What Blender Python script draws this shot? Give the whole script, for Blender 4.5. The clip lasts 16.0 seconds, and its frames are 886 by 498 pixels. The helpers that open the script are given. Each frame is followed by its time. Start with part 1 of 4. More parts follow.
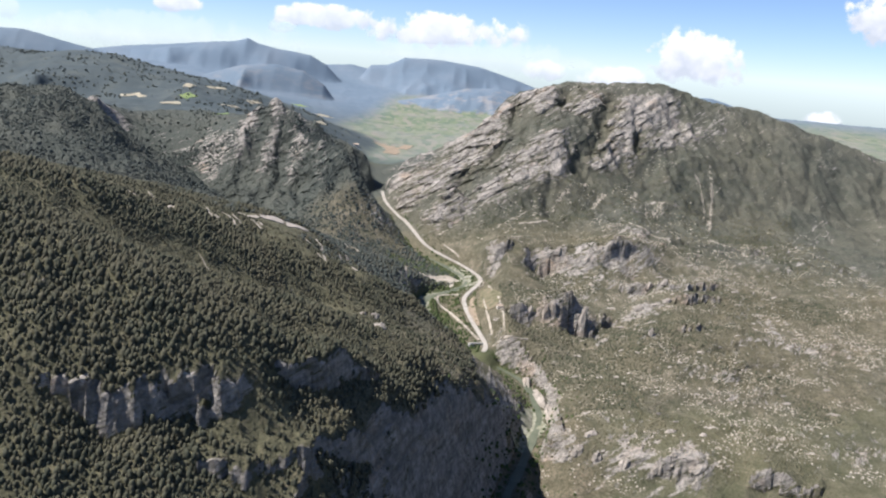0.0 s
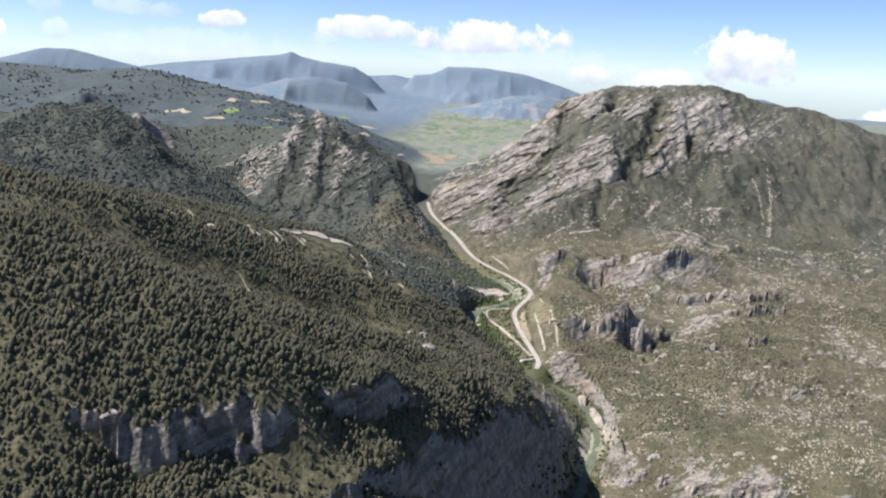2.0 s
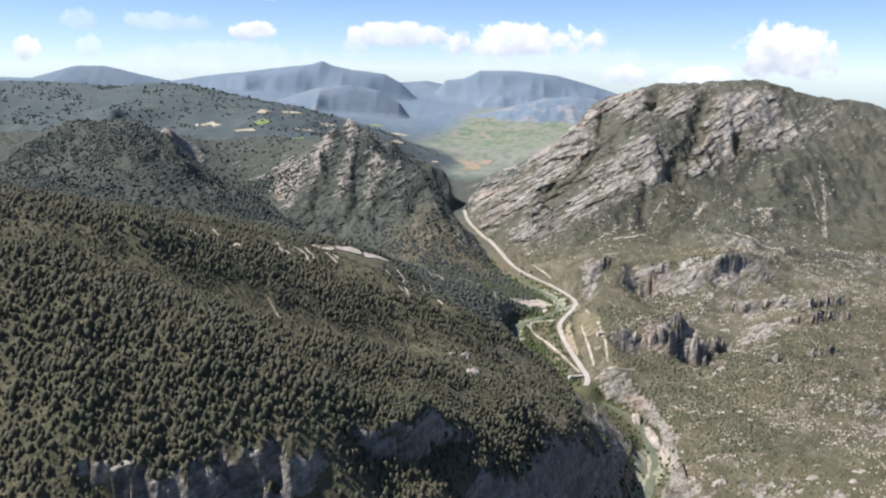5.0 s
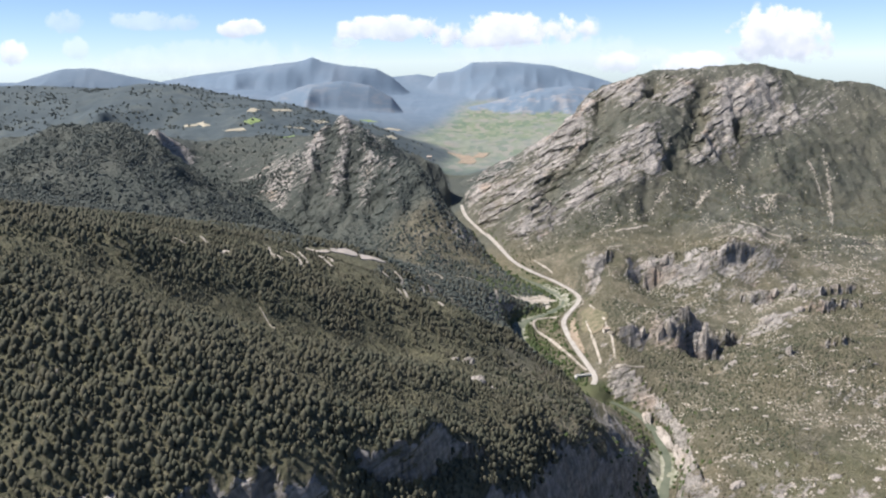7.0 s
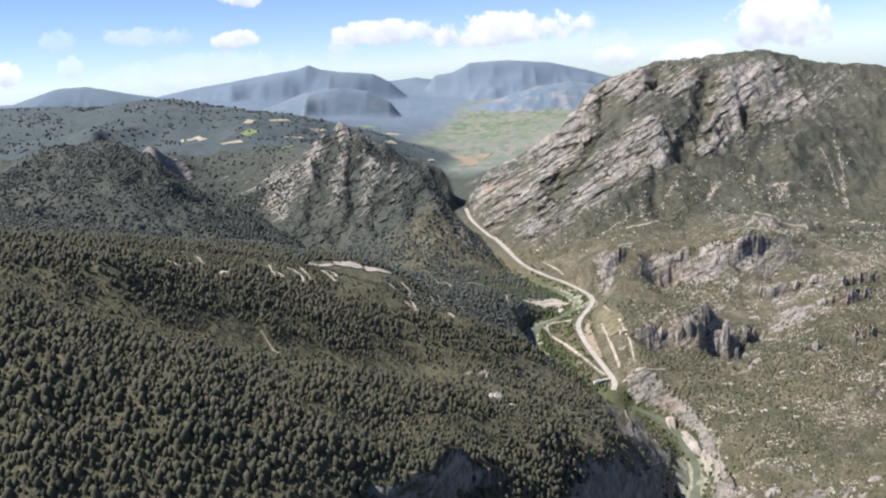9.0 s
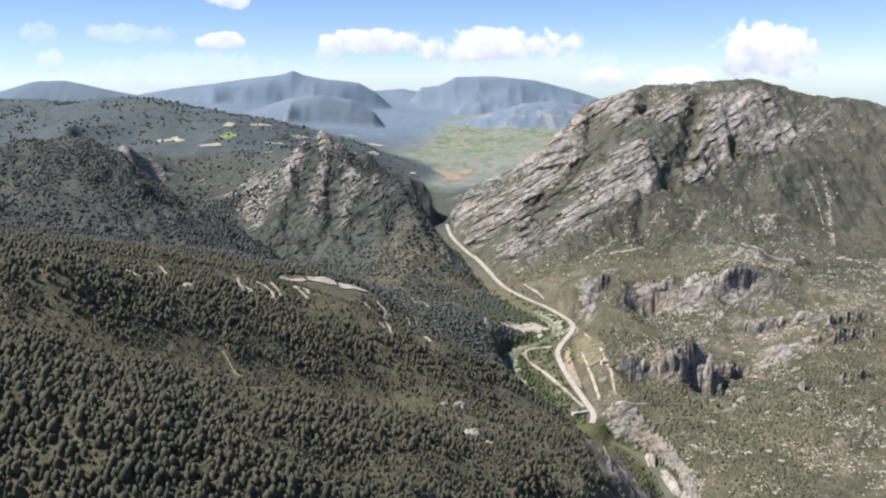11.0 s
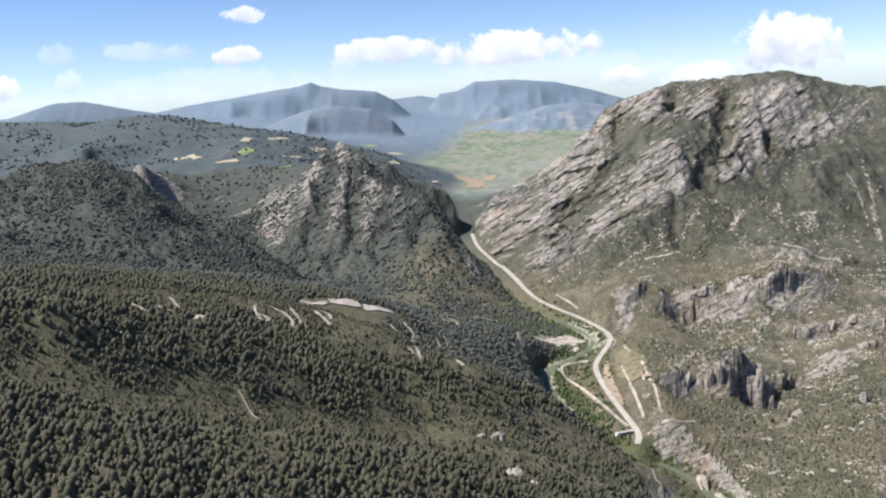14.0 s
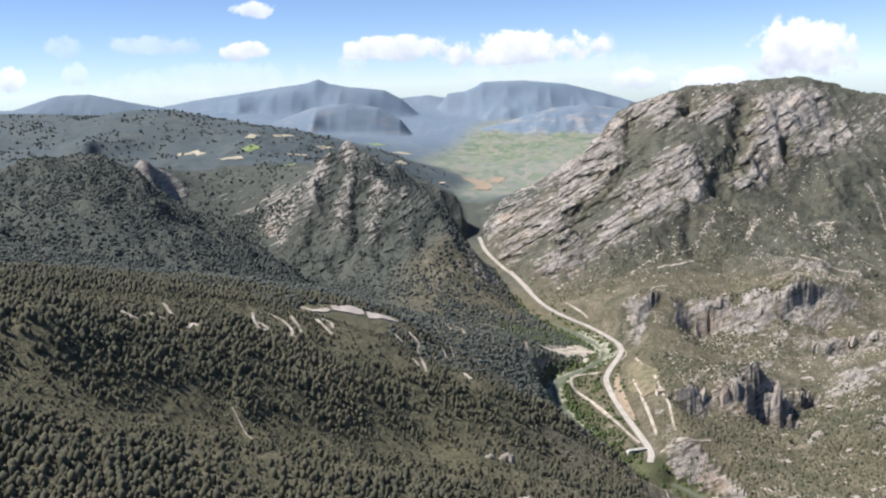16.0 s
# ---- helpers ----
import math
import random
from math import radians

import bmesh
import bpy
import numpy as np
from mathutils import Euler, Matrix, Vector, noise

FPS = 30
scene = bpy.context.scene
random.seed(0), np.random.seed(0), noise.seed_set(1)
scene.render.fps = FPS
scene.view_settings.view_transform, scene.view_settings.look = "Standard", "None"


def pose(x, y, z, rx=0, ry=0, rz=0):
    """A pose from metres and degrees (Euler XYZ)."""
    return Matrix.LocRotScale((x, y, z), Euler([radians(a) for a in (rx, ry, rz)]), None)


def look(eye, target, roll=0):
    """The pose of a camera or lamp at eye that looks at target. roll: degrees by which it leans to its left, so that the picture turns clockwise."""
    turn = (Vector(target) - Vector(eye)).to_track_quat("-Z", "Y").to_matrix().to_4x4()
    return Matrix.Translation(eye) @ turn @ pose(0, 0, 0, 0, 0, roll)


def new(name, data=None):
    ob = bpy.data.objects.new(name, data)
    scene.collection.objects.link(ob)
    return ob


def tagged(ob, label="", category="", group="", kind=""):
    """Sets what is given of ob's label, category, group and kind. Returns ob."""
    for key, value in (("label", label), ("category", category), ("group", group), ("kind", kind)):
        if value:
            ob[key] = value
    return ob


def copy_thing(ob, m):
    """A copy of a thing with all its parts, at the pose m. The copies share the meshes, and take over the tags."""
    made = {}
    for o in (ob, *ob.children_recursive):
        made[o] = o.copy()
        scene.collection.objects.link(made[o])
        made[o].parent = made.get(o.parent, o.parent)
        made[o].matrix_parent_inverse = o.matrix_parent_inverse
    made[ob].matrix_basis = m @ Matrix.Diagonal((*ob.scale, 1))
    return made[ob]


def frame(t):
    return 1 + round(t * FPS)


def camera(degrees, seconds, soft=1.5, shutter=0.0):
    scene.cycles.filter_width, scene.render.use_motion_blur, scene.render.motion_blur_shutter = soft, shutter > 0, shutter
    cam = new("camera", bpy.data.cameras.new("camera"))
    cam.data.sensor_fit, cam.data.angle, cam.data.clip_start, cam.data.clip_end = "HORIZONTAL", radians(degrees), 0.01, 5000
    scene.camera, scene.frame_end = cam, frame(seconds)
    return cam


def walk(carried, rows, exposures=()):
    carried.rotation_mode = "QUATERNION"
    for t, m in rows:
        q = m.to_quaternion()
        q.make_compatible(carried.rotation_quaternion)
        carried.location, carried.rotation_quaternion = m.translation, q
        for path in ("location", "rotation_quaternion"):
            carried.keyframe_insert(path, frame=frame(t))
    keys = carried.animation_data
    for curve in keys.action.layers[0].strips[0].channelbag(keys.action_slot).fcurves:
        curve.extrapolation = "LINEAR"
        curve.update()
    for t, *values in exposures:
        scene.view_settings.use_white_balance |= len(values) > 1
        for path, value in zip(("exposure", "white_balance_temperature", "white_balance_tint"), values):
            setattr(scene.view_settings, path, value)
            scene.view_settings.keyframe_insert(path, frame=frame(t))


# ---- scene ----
cam = camera(53.99, 16.0, soft=2.2)
PATH = [
    (0, (0.0, 0.0, 410.0), (25.5, 976.3, 194.9), 4.21),
    (0.5, (-0.8, 11.2, 409.2), (18.2, 988.3, 197.3), 5.12),
    (1, (-1.7, 22.3, 408.3), (-0.8, 999.3, 195.1), 3.72),
    (1.5, (-2.6, 33.3, 407.5), (-20.1, 1010.4, 195.6), 2.57),
    (2, (-3.8, 44.1, 406.8), (-31.4, 1021.8, 198.5), 2.56),
    (2.5, (-5.1, 54.6, 406.0), (-44.1, 1031.8, 197.4), 1.15),
    (3, (-6.4, 64.9, 405.3), (-54.3, 1042.3, 199.3), 1.36),
    (3.5, (-7.6, 75.0, 404.8), (-63.4, 1052.8, 202.8), 1.95),
    (4, (-8.8, 85.1, 404.3), (-70.0, 1062.7, 203.4), 1.84),
    (6.5, (-15.3, 133.0, 402.6), (-84.0, 1108.3, 192.6), -1.16),
    (7, (-16.6, 142.8, 402.2), (-81.3, 1118.1, 190.9), -1.07),
    (7.5, (-18.0, 152.6, 401.8), (-89.1, 1126.3, 185.2), -3.18),
    (8, (-19.3, 162.4, 401.5), (-96.5, 1135.8, 186.1), -3.88),
    (8.5, (-20.6, 172.1, 401.1), (-96.9, 1146.6, 190.0), -4.37),
    (9, (-22.0, 182.0, 400.8), (-92.1, 1157.4, 191.9), -3.81),
    (11.5, (-28.1, 234.0, 399.3), (-68.6, 1215.0, 209.5), 0.77),
    (12, (-29.4, 243.2, 398.9), (-71.7, 1224.9, 213.4), 2.30),
    (12.5, (-30.6, 252.4, 398.7), (-84.6, 1233.5, 212.8), 2.12),
    (13, (-31.7, 261.6, 398.8), (-103.8, 1240.8, 209.3), 0.56),
    (13.5, (-32.9, 270.8, 398.9), (-111.0, 1249.6, 209.3), -1.15),
    (14, (-34.4, 280.2, 399.1), (-105.0, 1259.8, 210.7), -3.15),
    (14.5, (-36.0, 289.7, 399.2), (-101.0, 1268.7, 205.7), -2.79),
    (15, (-37.7, 299.1, 399.3), (-102.0, 1277.3, 201.5), -2.26),
    (15.5, (-39.2, 308.3, 399.3), (-108.5, 1286.9, 205.8), -1.88),
    (16, (-40.6, 317.2, 399.0), (-116.4, 1296.3, 210.4), -2.05),
]
walk(cam, [(t, look(eye, target, roll)) for t, eye, target, roll in PATH], [(0, 0.86, 6000, 15), (16, 0.86, 6000, 15)])

# ---- light ----
SUN = Vector((-0.57, -0.06, 0.82)).normalized()
sun_data = bpy.data.lights.new("sun", "SUN")
sun_data.energy, sun_data.angle, sun_data.color = 4.9, radians(0.53), (1.0, 0.93, 0.82)
sun = new("sun", sun_data)
sun.matrix_world = look((0, 0, 3000), Vector((0, 0, 3000)) - SUN * 100)
world = bpy.data.worlds.new("sky")
scene.world = world
world.use_nodes = True
wn = world.node_tree
sky = wn.nodes.new("ShaderNodeTexSky")
sky.sky_type, sky.sun_disc = "NISHITA", False
sky.sun_elevation, sky.sun_rotation = math.asin(SUN.z), math.atan2(SUN.x, SUN.y)
sky.altitude, sky.air_density, sky.dust_density, sky.ozone_density = 300, 0.6, 0.0, 3.0
tint = wn.nodes.new("ShaderNodeMix")
tint.data_type, tint.blend_type = "RGBA", "MULTIPLY"
tint.inputs[0].default_value = 1.0
tint.inputs[7].default_value = (1.0, 1.0, 1.02, 1)
wn.links.new(sky.outputs[0], tint.inputs[6])
wn.links.new(tint.outputs[2], wn.nodes["Background"].inputs[0])
wn.nodes["Background"].inputs[1].default_value = 0.072


# ---- materials ----
class Nodes:
    """Short hand for node trees."""

    def __init__(self, name):
        self.mat = bpy.data.materials.new(name)
        self.mat.use_nodes = True
        self.t = self.mat.node_tree
        self.out = self.t.nodes["Material Output"]
        self.bsdf = self.t.nodes["Principled BSDF"]
        self.bsdf.inputs["Roughness"].default_value = 0.9
        self.bsdf.inputs["Specular IOR Level"].default_value = 0.2

    def put(self, socket, value):
        if isinstance(value, bpy.types.NodeSocket):
            self.t.links.new(value, socket)
        elif value is not None:
            socket.default_value = value

    def coord(self, which="Object", scale=(1, 1, 1), turn=(0, 0, 0)):
        c = self.t.nodes.new("ShaderNodeTexCoord")
        m = self.t.nodes.new("ShaderNodeMapping")
        m.inputs["Scale"].default_value, m.inputs["Rotation"].default_value = scale, turn
        self.t.links.new(c.outputs[which], m.inputs[0])
        return m.outputs[0]

    def place(self, scale=(1, 1, 1), turn=(0, 0, 0)):
        """The place in the world, in metres, scaled and turned."""
        m, k = self.t.nodes.new("ShaderNodeMapping"), self.t.nodes.new("ShaderNodeMapping")
        m.inputs["Rotation"].default_value, k.inputs["Scale"].default_value = turn, scale
        self.t.links.new(self.t.nodes.new("ShaderNodeNewGeometry").outputs["Position"], m.inputs[0])
        self.t.links.new(m.outputs[0], k.inputs[0])
        return k.outputs[0]

    def noise(self, vec, scale, detail=6, rough=0.55, distort=0.0):
        n = self.t.nodes.new("ShaderNodeTexNoise")
        self.put(n.inputs["Vector"], vec)
        n.inputs["Scale"].default_value, n.inputs["Detail"].default_value = scale, detail
        n.inputs["Roughness"].default_value, n.inputs["Distortion"].default_value = rough, distort
        return n.outputs["Fac"]

    def cells(self, vec, scale, feature="F1", out="Distance"):
        n = self.t.nodes.new("ShaderNodeTexVoronoi")
        n.feature = feature
        self.put(n.inputs["Vector"], vec)
        n.inputs["Scale"].default_value = scale
        return n.outputs[out]

    def ramp(self, fac, stops):
        n = self.t.nodes.new("ShaderNodeValToRGB")
        while len(n.color_ramp.elements) < len(stops):
            n.color_ramp.elements.new(0.5)
        for e, (p, c) in zip(n.color_ramp.elements, stops):
            e.position, e.color = p, (*(c if isinstance(c, tuple) else (c, c, c)), 1)
        self.put(n.inputs[0], fac)
        return n.outputs[0]

    def mix(self, fac, a, b, blend="MIX"):
        n = self.t.nodes.new("ShaderNodeMix")
        n.data_type, n.blend_type = "RGBA", blend
        self.put(n.inputs[0], fac)
        self.put(n.inputs[6], a if isinstance(a, bpy.types.NodeSocket) else (*a, 1))
        self.put(n.inputs[7], b if isinstance(b, bpy.types.NodeSocket) else (*b, 1))
        return n.outputs[2]

    def math(self, op, a, b=None, clamp=False):
        n = self.t.nodes.new("ShaderNodeMath")
        n.operation, n.use_clamp = op, clamp
        self.put(n.inputs[0], a)
        self.put(n.inputs[1], b)
        return n.outputs[0]

    def attr(self, name):
        n = self.t.nodes.new("ShaderNodeAttribute")
        n.attribute_name = name
        return n.outputs["Fac"]

    def island(self):
        return self.t.nodes.new("ShaderNodeNewGeometry").outputs["Random Per Island"]

    def bump(self, height, strength=0.5, distance=1.0):
        n = self.t.nodes.new("ShaderNodeBump")
        n.inputs["Strength"].default_value, n.inputs["Distance"].default_value = strength, distance
        self.put(n.inputs["Height"], height)
        self.t.links.new(n.outputs[0], self.bsdf.inputs["Normal"])

    def done(self, color):
        self.put(self.bsdf.inputs["Base Color"], color if isinstance(color, bpy.types.NodeSocket) else (*color, 1))
        return self.mat


def rock_colour(n, pos):
    """Grey limestone with ochre stains, dipping beds and dark cracks."""
    beds = n.noise(n.place((0.014, 0.014, 0.085), (0.1, 0.5, 0)), 1.0, 8, 0.65, 0.5)
    lines = n.noise(n.place((0.05, 0.05, 0.17), (0.1, 0.45, 0)), 1.0, 6, 0.65, 0.6)
    blot = n.noise(pos, 0.018, 8, 0.6)
    fine = n.noise(pos, 0.16, 8, 0.7)
    c = n.ramp(beds, [(0.30, (0.18, 0.165, 0.146)), (0.44, (0.31, 0.286, 0.255)), (0.60, (0.43, 0.395, 0.350)), (0.75, (0.28, 0.255, 0.225))])
    c = n.mix(n.ramp(blot, [(0.55, 0.0), (0.72, 0.65)]), c, (0.44, 0.30, 0.19))
    c = n.mix(n.ramp(lines, [(0.38, 0.55), (0.50, 0.0)]), c, (0.11, 0.105, 0.085))
    return n.mix(n.ramp(fine, [(0.36, 0.75), (0.55, 0.0)]), c, (0.10, 0.10, 0.085)), n.math("ADD", beds, lines), fine


def ground_material():
    n = Nodes("hill_ground")
    pos = n.coord()
    rock, beds, fine = rock_colour(n, pos)
    big = n.noise(pos, 0.006, 8, 0.6)
    mid = n.noise(pos, 0.05, 8, 0.65)
    small = n.noise(pos, 0.35, 6, 0.7)
    scrub = n.ramp(mid, [(0.34, (0.075, 0.078, 0.050)), (0.46, (0.122, 0.113, 0.078)), (0.56, (0.178, 0.157, 0.113)), (0.68, (0.25, 0.218, 0.165))])
    scrub = n.mix(n.ramp(big, [(0.42, 0.0), (0.66, 0.55)]), scrub, (0.19, 0.155, 0.098))
    scrub = n.mix(n.ramp(small, [(0.40, 0.7), (0.56, 0.0)]), scrub, (0.050, 0.058, 0.032))
    # Haze over the farther woods is tinted into these blue-greens.
    wood = n.ramp(small, [(0.35, (0.048, 0.057, 0.050)), (0.55, (0.074, 0.083, 0.070)), (0.72, (0.112, 0.115, 0.094))])
    wood = n.mix(n.ramp(big, [(0.45, 0.0), (0.62, 0.5)]), wood, (0.105, 0.108, 0.086))
    litter = n.ramp(n.math("ADD", n.math("MULTIPLY", small, 0.6), n.math("MULTIPLY", mid, 0.4)), [(0.36, (0.062, 0.063, 0.039)), (0.50, (0.110, 0.106, 0.062)), (0.64, (0.170, 0.150, 0.096))])
    wood = n.mix(n.attr("litter"), wood, litter)
    c = n.mix(n.attr("wood"), scrub, wood)
    grass = n.ramp(n.noise(pos, 0.02, 6, 0.6), [(0.35, (0.07, 0.080, 0.038)), (0.55, (0.11, 0.118, 0.058)), (0.7, (0.19, 0.17, 0.10))])
    c = n.mix(n.attr("meadow"), c, grass)
    patch = n.math("MULTIPLY", n.math("SUBTRACT", n.noise(n.place((0.05, 0.05, 0.13), (0.1, 0.5, 0)), 1.0, 10, 0.80), 0.5), 2.3)
    seams = n.math("MULTIPLY", n.math("SUBTRACT", n.noise(n.place((0.03, 0.03, 0.30), (0.1, 0.5, 0)), 1.0, 6, 0.65), 0.5), 1.7)
    edge = n.math("ADD", n.attr("rock"), n.math("ADD", patch, seams))
    # Dark upright streaks put the gorge walls' deep shade into the rock colour.
    streaks = n.noise(n.place((0.16, 0.16, 0.014)), 1.0, 6, 0.6)
    shade_streaked = n.mix(n.ramp(streaks, [(0.38, 0.40), (0.60, 0.0)]), rock, (0.085, 0.084, 0.080))
    rock = n.mix(n.attr("litter"), rock, shade_streaked)
    c = n.mix(n.ramp(edge, [(0.44, 0.0), (0.60, 1.0)]), c, rock)
    h = n.math("ADD", n.math("MULTIPLY", small, 0.5), n.math("ADD", mid, n.math("MULTIPLY", beds, n.attr("rock"))))
    n.bump(h, 0.9, 7.0)
    return n.done(c)


def far_material():
    """Land far off: woods under pale rock, with fields on the plain, hazed blue in the base colour."""
    n = Nodes("far_land")
    pos = n.coord()
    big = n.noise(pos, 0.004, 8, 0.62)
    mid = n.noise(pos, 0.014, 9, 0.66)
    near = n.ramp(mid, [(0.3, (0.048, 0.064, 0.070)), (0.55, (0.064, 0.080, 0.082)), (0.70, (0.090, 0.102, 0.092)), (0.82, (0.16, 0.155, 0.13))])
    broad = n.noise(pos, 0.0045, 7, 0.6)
    # The bluer ramp holds aerial haze; attribute far blends it in with distance.
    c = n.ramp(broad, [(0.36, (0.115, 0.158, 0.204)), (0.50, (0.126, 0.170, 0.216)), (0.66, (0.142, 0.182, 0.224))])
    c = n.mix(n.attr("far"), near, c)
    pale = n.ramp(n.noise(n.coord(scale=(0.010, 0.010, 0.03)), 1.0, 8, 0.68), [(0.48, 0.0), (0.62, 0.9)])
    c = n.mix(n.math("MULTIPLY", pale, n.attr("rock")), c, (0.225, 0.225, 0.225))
    field = n.cells(n.coord(scale=(0.040, 0.016, 0.0), turn=(0, 0, 0.4)), 1.0, "F1", "Color")
    sep = n.t.nodes.new("ShaderNodeSeparateColor")
    n.put(sep.inputs[0], field)
    plain = n.ramp(sep.outputs[0], [(0.0, (0.10, 0.135, 0.095)), (0.3, (0.135, 0.168, 0.105)), (0.6, (0.175, 0.195, 0.135)), (0.85, (0.215, 0.20, 0.165)), (1.0, (0.14, 0.165, 0.13))])
    plain = n.mix(n.ramp(big, [(0.45, 0.0), (0.6, 0.45)]), plain, (0.18, 0.19, 0.17))
    c = n.mix(n.attr("meadow"), c, plain)
    n.bump(big, 0.2, 8.0)
    return n.done(c)


def leaf_material(name, dark, light, warm):
    n = Nodes(name)
    r = n.island()
    c = n.ramp(r, [(0.0, dark), (0.6, light), (1.0, warm)])
    c = n.mix(n.ramp(n.noise(n.coord(), 0.012, 5, 0.6), [(0.42, 0.0), (0.64, 0.75)]), c, warm)
    c = n.mix(n.noise(n.coord(), 0.9, 3), c, tuple(v * 0.75 for v in dark))
    return n.done(c)


def stone_material():
    n = Nodes("limestone")
    pos = n.place()
    c, beds, fine = rock_colour(n, pos)
    c = n.mix(0.55, c, n.ramp(n.noise(pos, 0.09, 6, 0.6), [(0.35, (0.25, 0.222, 0.185)), (0.6, (0.43, 0.385, 0.325))]))
    n.bump(n.math("ADD", beds, fine), 0.7, 3.0)
    return n.done(c)


def simple_material(name, stops, scale, rough=0.9, bump=0.0):
    n = Nodes(name)
    f = n.noise(n.coord(), scale, 8, 0.65)
    n.bsdf.inputs["Roughness"].default_value = rough
    if bump:
        n.bump(f, 0.6, bump)
    return n.done(n.ramp(f, stops))


GROUND, FAR, STONE = ground_material(), far_material(), stone_material()
PINE = leaf_material("pine_needles", (0.050, 0.055, 0.038), (0.083, 0.084, 0.054), (0.130, 0.116, 0.075))
# Leaf colours lifted and blued to hold the haze of the middle distance.
OAK = leaf_material("holm_oak_leaves", (0.064, 0.077, 0.070), (0.094, 0.108, 0.092), (0.130, 0.134, 0.106))
BARK = simple_material("bark", [(0.3, (0.07, 0.05, 0.035)), (0.7, (0.16, 0.12, 0.09))], 2.0)
ROAD = simple_material("pale_road", [(0.3, (0.27, 0.25, 0.215)), (0.7, (0.42, 0.395, 0.345))], 0.08)
TRACK = simple_material("gravel_track", [(0.36, (0.17, 0.155, 0.115)), (0.52, (0.34, 0.305, 0.25)), (0.64, (0.44, 0.40, 0.335))], 0.10)
GRAVEL = simple_material("river_gravel", [(0.35, (0.13, 0.145, 0.085)), (0.55, (0.25, 0.245, 0.185)), (0.7, (0.40, 0.385, 0.33))], 0.12)
WATER = simple_material("river_water", [(0.3, (0.07, 0.085, 0.055)), (0.7, (0.13, 0.14, 0.10))], 0.05, 0.6)
CONCRETE = simple_material("concrete", [(0.3, (0.45, 0.43, 0.39)), (0.7, (0.60, 0.58, 0.53))], 0.6)
SOIL = simple_material("orange_soil", [(0.3, (0.19, 0.155, 0.11)), (0.7, (0.33, 0.265, 0.19))], 0.3)
MEADOW = simple_material("dry_meadow", [(0.36, (0.088, 0.090, 0.050)), (0.5, (0.140, 0.128, 0.078)), (0.64, (0.205, 0.170, 0.115))], 0.12)
ROOF = simple_material("roof_tile", [(0.3, (0.30, 0.24, 0.19)), (0.7, (0.42, 0.35, 0.28))], 0.8)
WALL = simple_material("plaster_wall", [(0.3, (0.55, 0.50, 0.43)), (0.7, (0.70, 0.66, 0.58))], 0.8)
GLASS = simple_material("window_glass", [(0.3, (0.02, 0.025, 0.03)), (0.7, (0.04, 0.05, 0.06))], 0.8, 0.1)


# ---- the shape of the land ----
def hash01(ix, iy, seed):
    h = (ix.astype(np.int64) * 374761393 + iy.astype(np.int64) * 668265263 + seed * 974634221) & 0xFFFFFFFF
    h = ((h ^ (h >> 13)) * 1274126177) & 0xFFFFFFFF
    return ((h ^ (h >> 16)) & 0xFFFFFF) / 16777215.0


def value_noise(x, y, seed):
    ix, iy = np.floor(x), np.floor(y)
    fx, fy = x - ix, y - iy
    fx, fy = fx * fx * fx * (fx * (fx * 6 - 15) + 10), fy * fy * fy * (fy * (fy * 6 - 15) + 10)
    a, b = hash01(ix, iy, seed), hash01(ix + 1, iy, seed)
    c, d = hash01(ix, iy + 1, seed), hash01(ix + 1, iy + 1, seed)
    return (a + (b - a) * fx) * (1 - fy) + (c + (d - c) * fx) * fy


def fractal(x, y, size, octaves=5, seed=0, ridged=False, gain=0.5):
    """Noise round 0, about -1 to 1; ridged: sharp crests."""
    total, amp, norm = 0.0, 1.0, 0.0
    for k in range(octaves):
        f = 2.03**k / size
        v = value_noise(x * f + 31.7 * k, y * f - 17.3 * k, seed + k) * 2 - 1
        total = total + amp * ((1 - 2 * np.abs(v)) if ridged else v)
        norm, amp = norm + amp, amp * gain
    return total / norm * (1.0 if ridged else 1.6)


def smooth(e0, e1, v):
    t = np.clip((v - e0) / (e1 - e0), 0, 1)
    return t * t * (3 - 2 * t)


def along(line, step):
    """The line's points, no more than step metres apart."""
    out = [line[0]]
    for a, b in zip(line, line[1:]):
        k = max(1, math.ceil(math.dist(a[:2], b[:2]) / step))
        out += [tuple(a[i] + (b[i] - a[i]) * j / k for i in range(len(a))) for j in range(1, k + 1)]
    return out


def curve_through(line, step):
    """A smooth line (Catmull-Rom) through the points, step metres a piece."""
    p = [np.array(v, float) for v in line]
    p = [2 * p[0] - p[1], *p, 2 * p[-1] - p[-2]]
    out = []
    for a, b, c, d in zip(p, p[1:], p[2:], p[3:]):
        k = max(2, math.ceil(np.linalg.norm((c - b)[:2]) / step))
        for j in range(k):
            t = j / k
            out.append(0.5 * (2 * b + (c - a) * t + (2 * a - 5 * b + 4 * c - d) * t * t + (3 * b - 3 * c + d - a) * t**3))
    return np.array([*out, p[-2]])


RIVER = [(20, 300, -75), (60, 600, -45), (97, 790, -34), (124, 882, -30), (149, 962, -27), (164, 1040, -21), (152, 1105, -13), (112, 1140, -2), (70, 1150, 12), (38, 1200, 22),
         (12, 1275, 30), (16, 1335, 34), (52, 1378, 36), (80, 1422, 38), (76, 1462, 40), (30, 1535, 48), (-8, 1610, 56), (-48, 1750, 68), (-68, 1810, 74), (-98, 1930, 86), (-112, 2080, 100), (-132, 2350, 122)]
MAIN_ROAD = [(97, 1152, 13), (100, 1178, 17), (82, 1262, 27), (74, 1330, 33), (80, 1365, 36), (102, 1425, 40), (103, 1462, 43), (74, 1520, 48), (44, 1552, 54), (8, 1606, 62), (-32, 1740, 75), (-53, 1795, 80), (-84, 1895, 90), (-98, 1990, 98)]
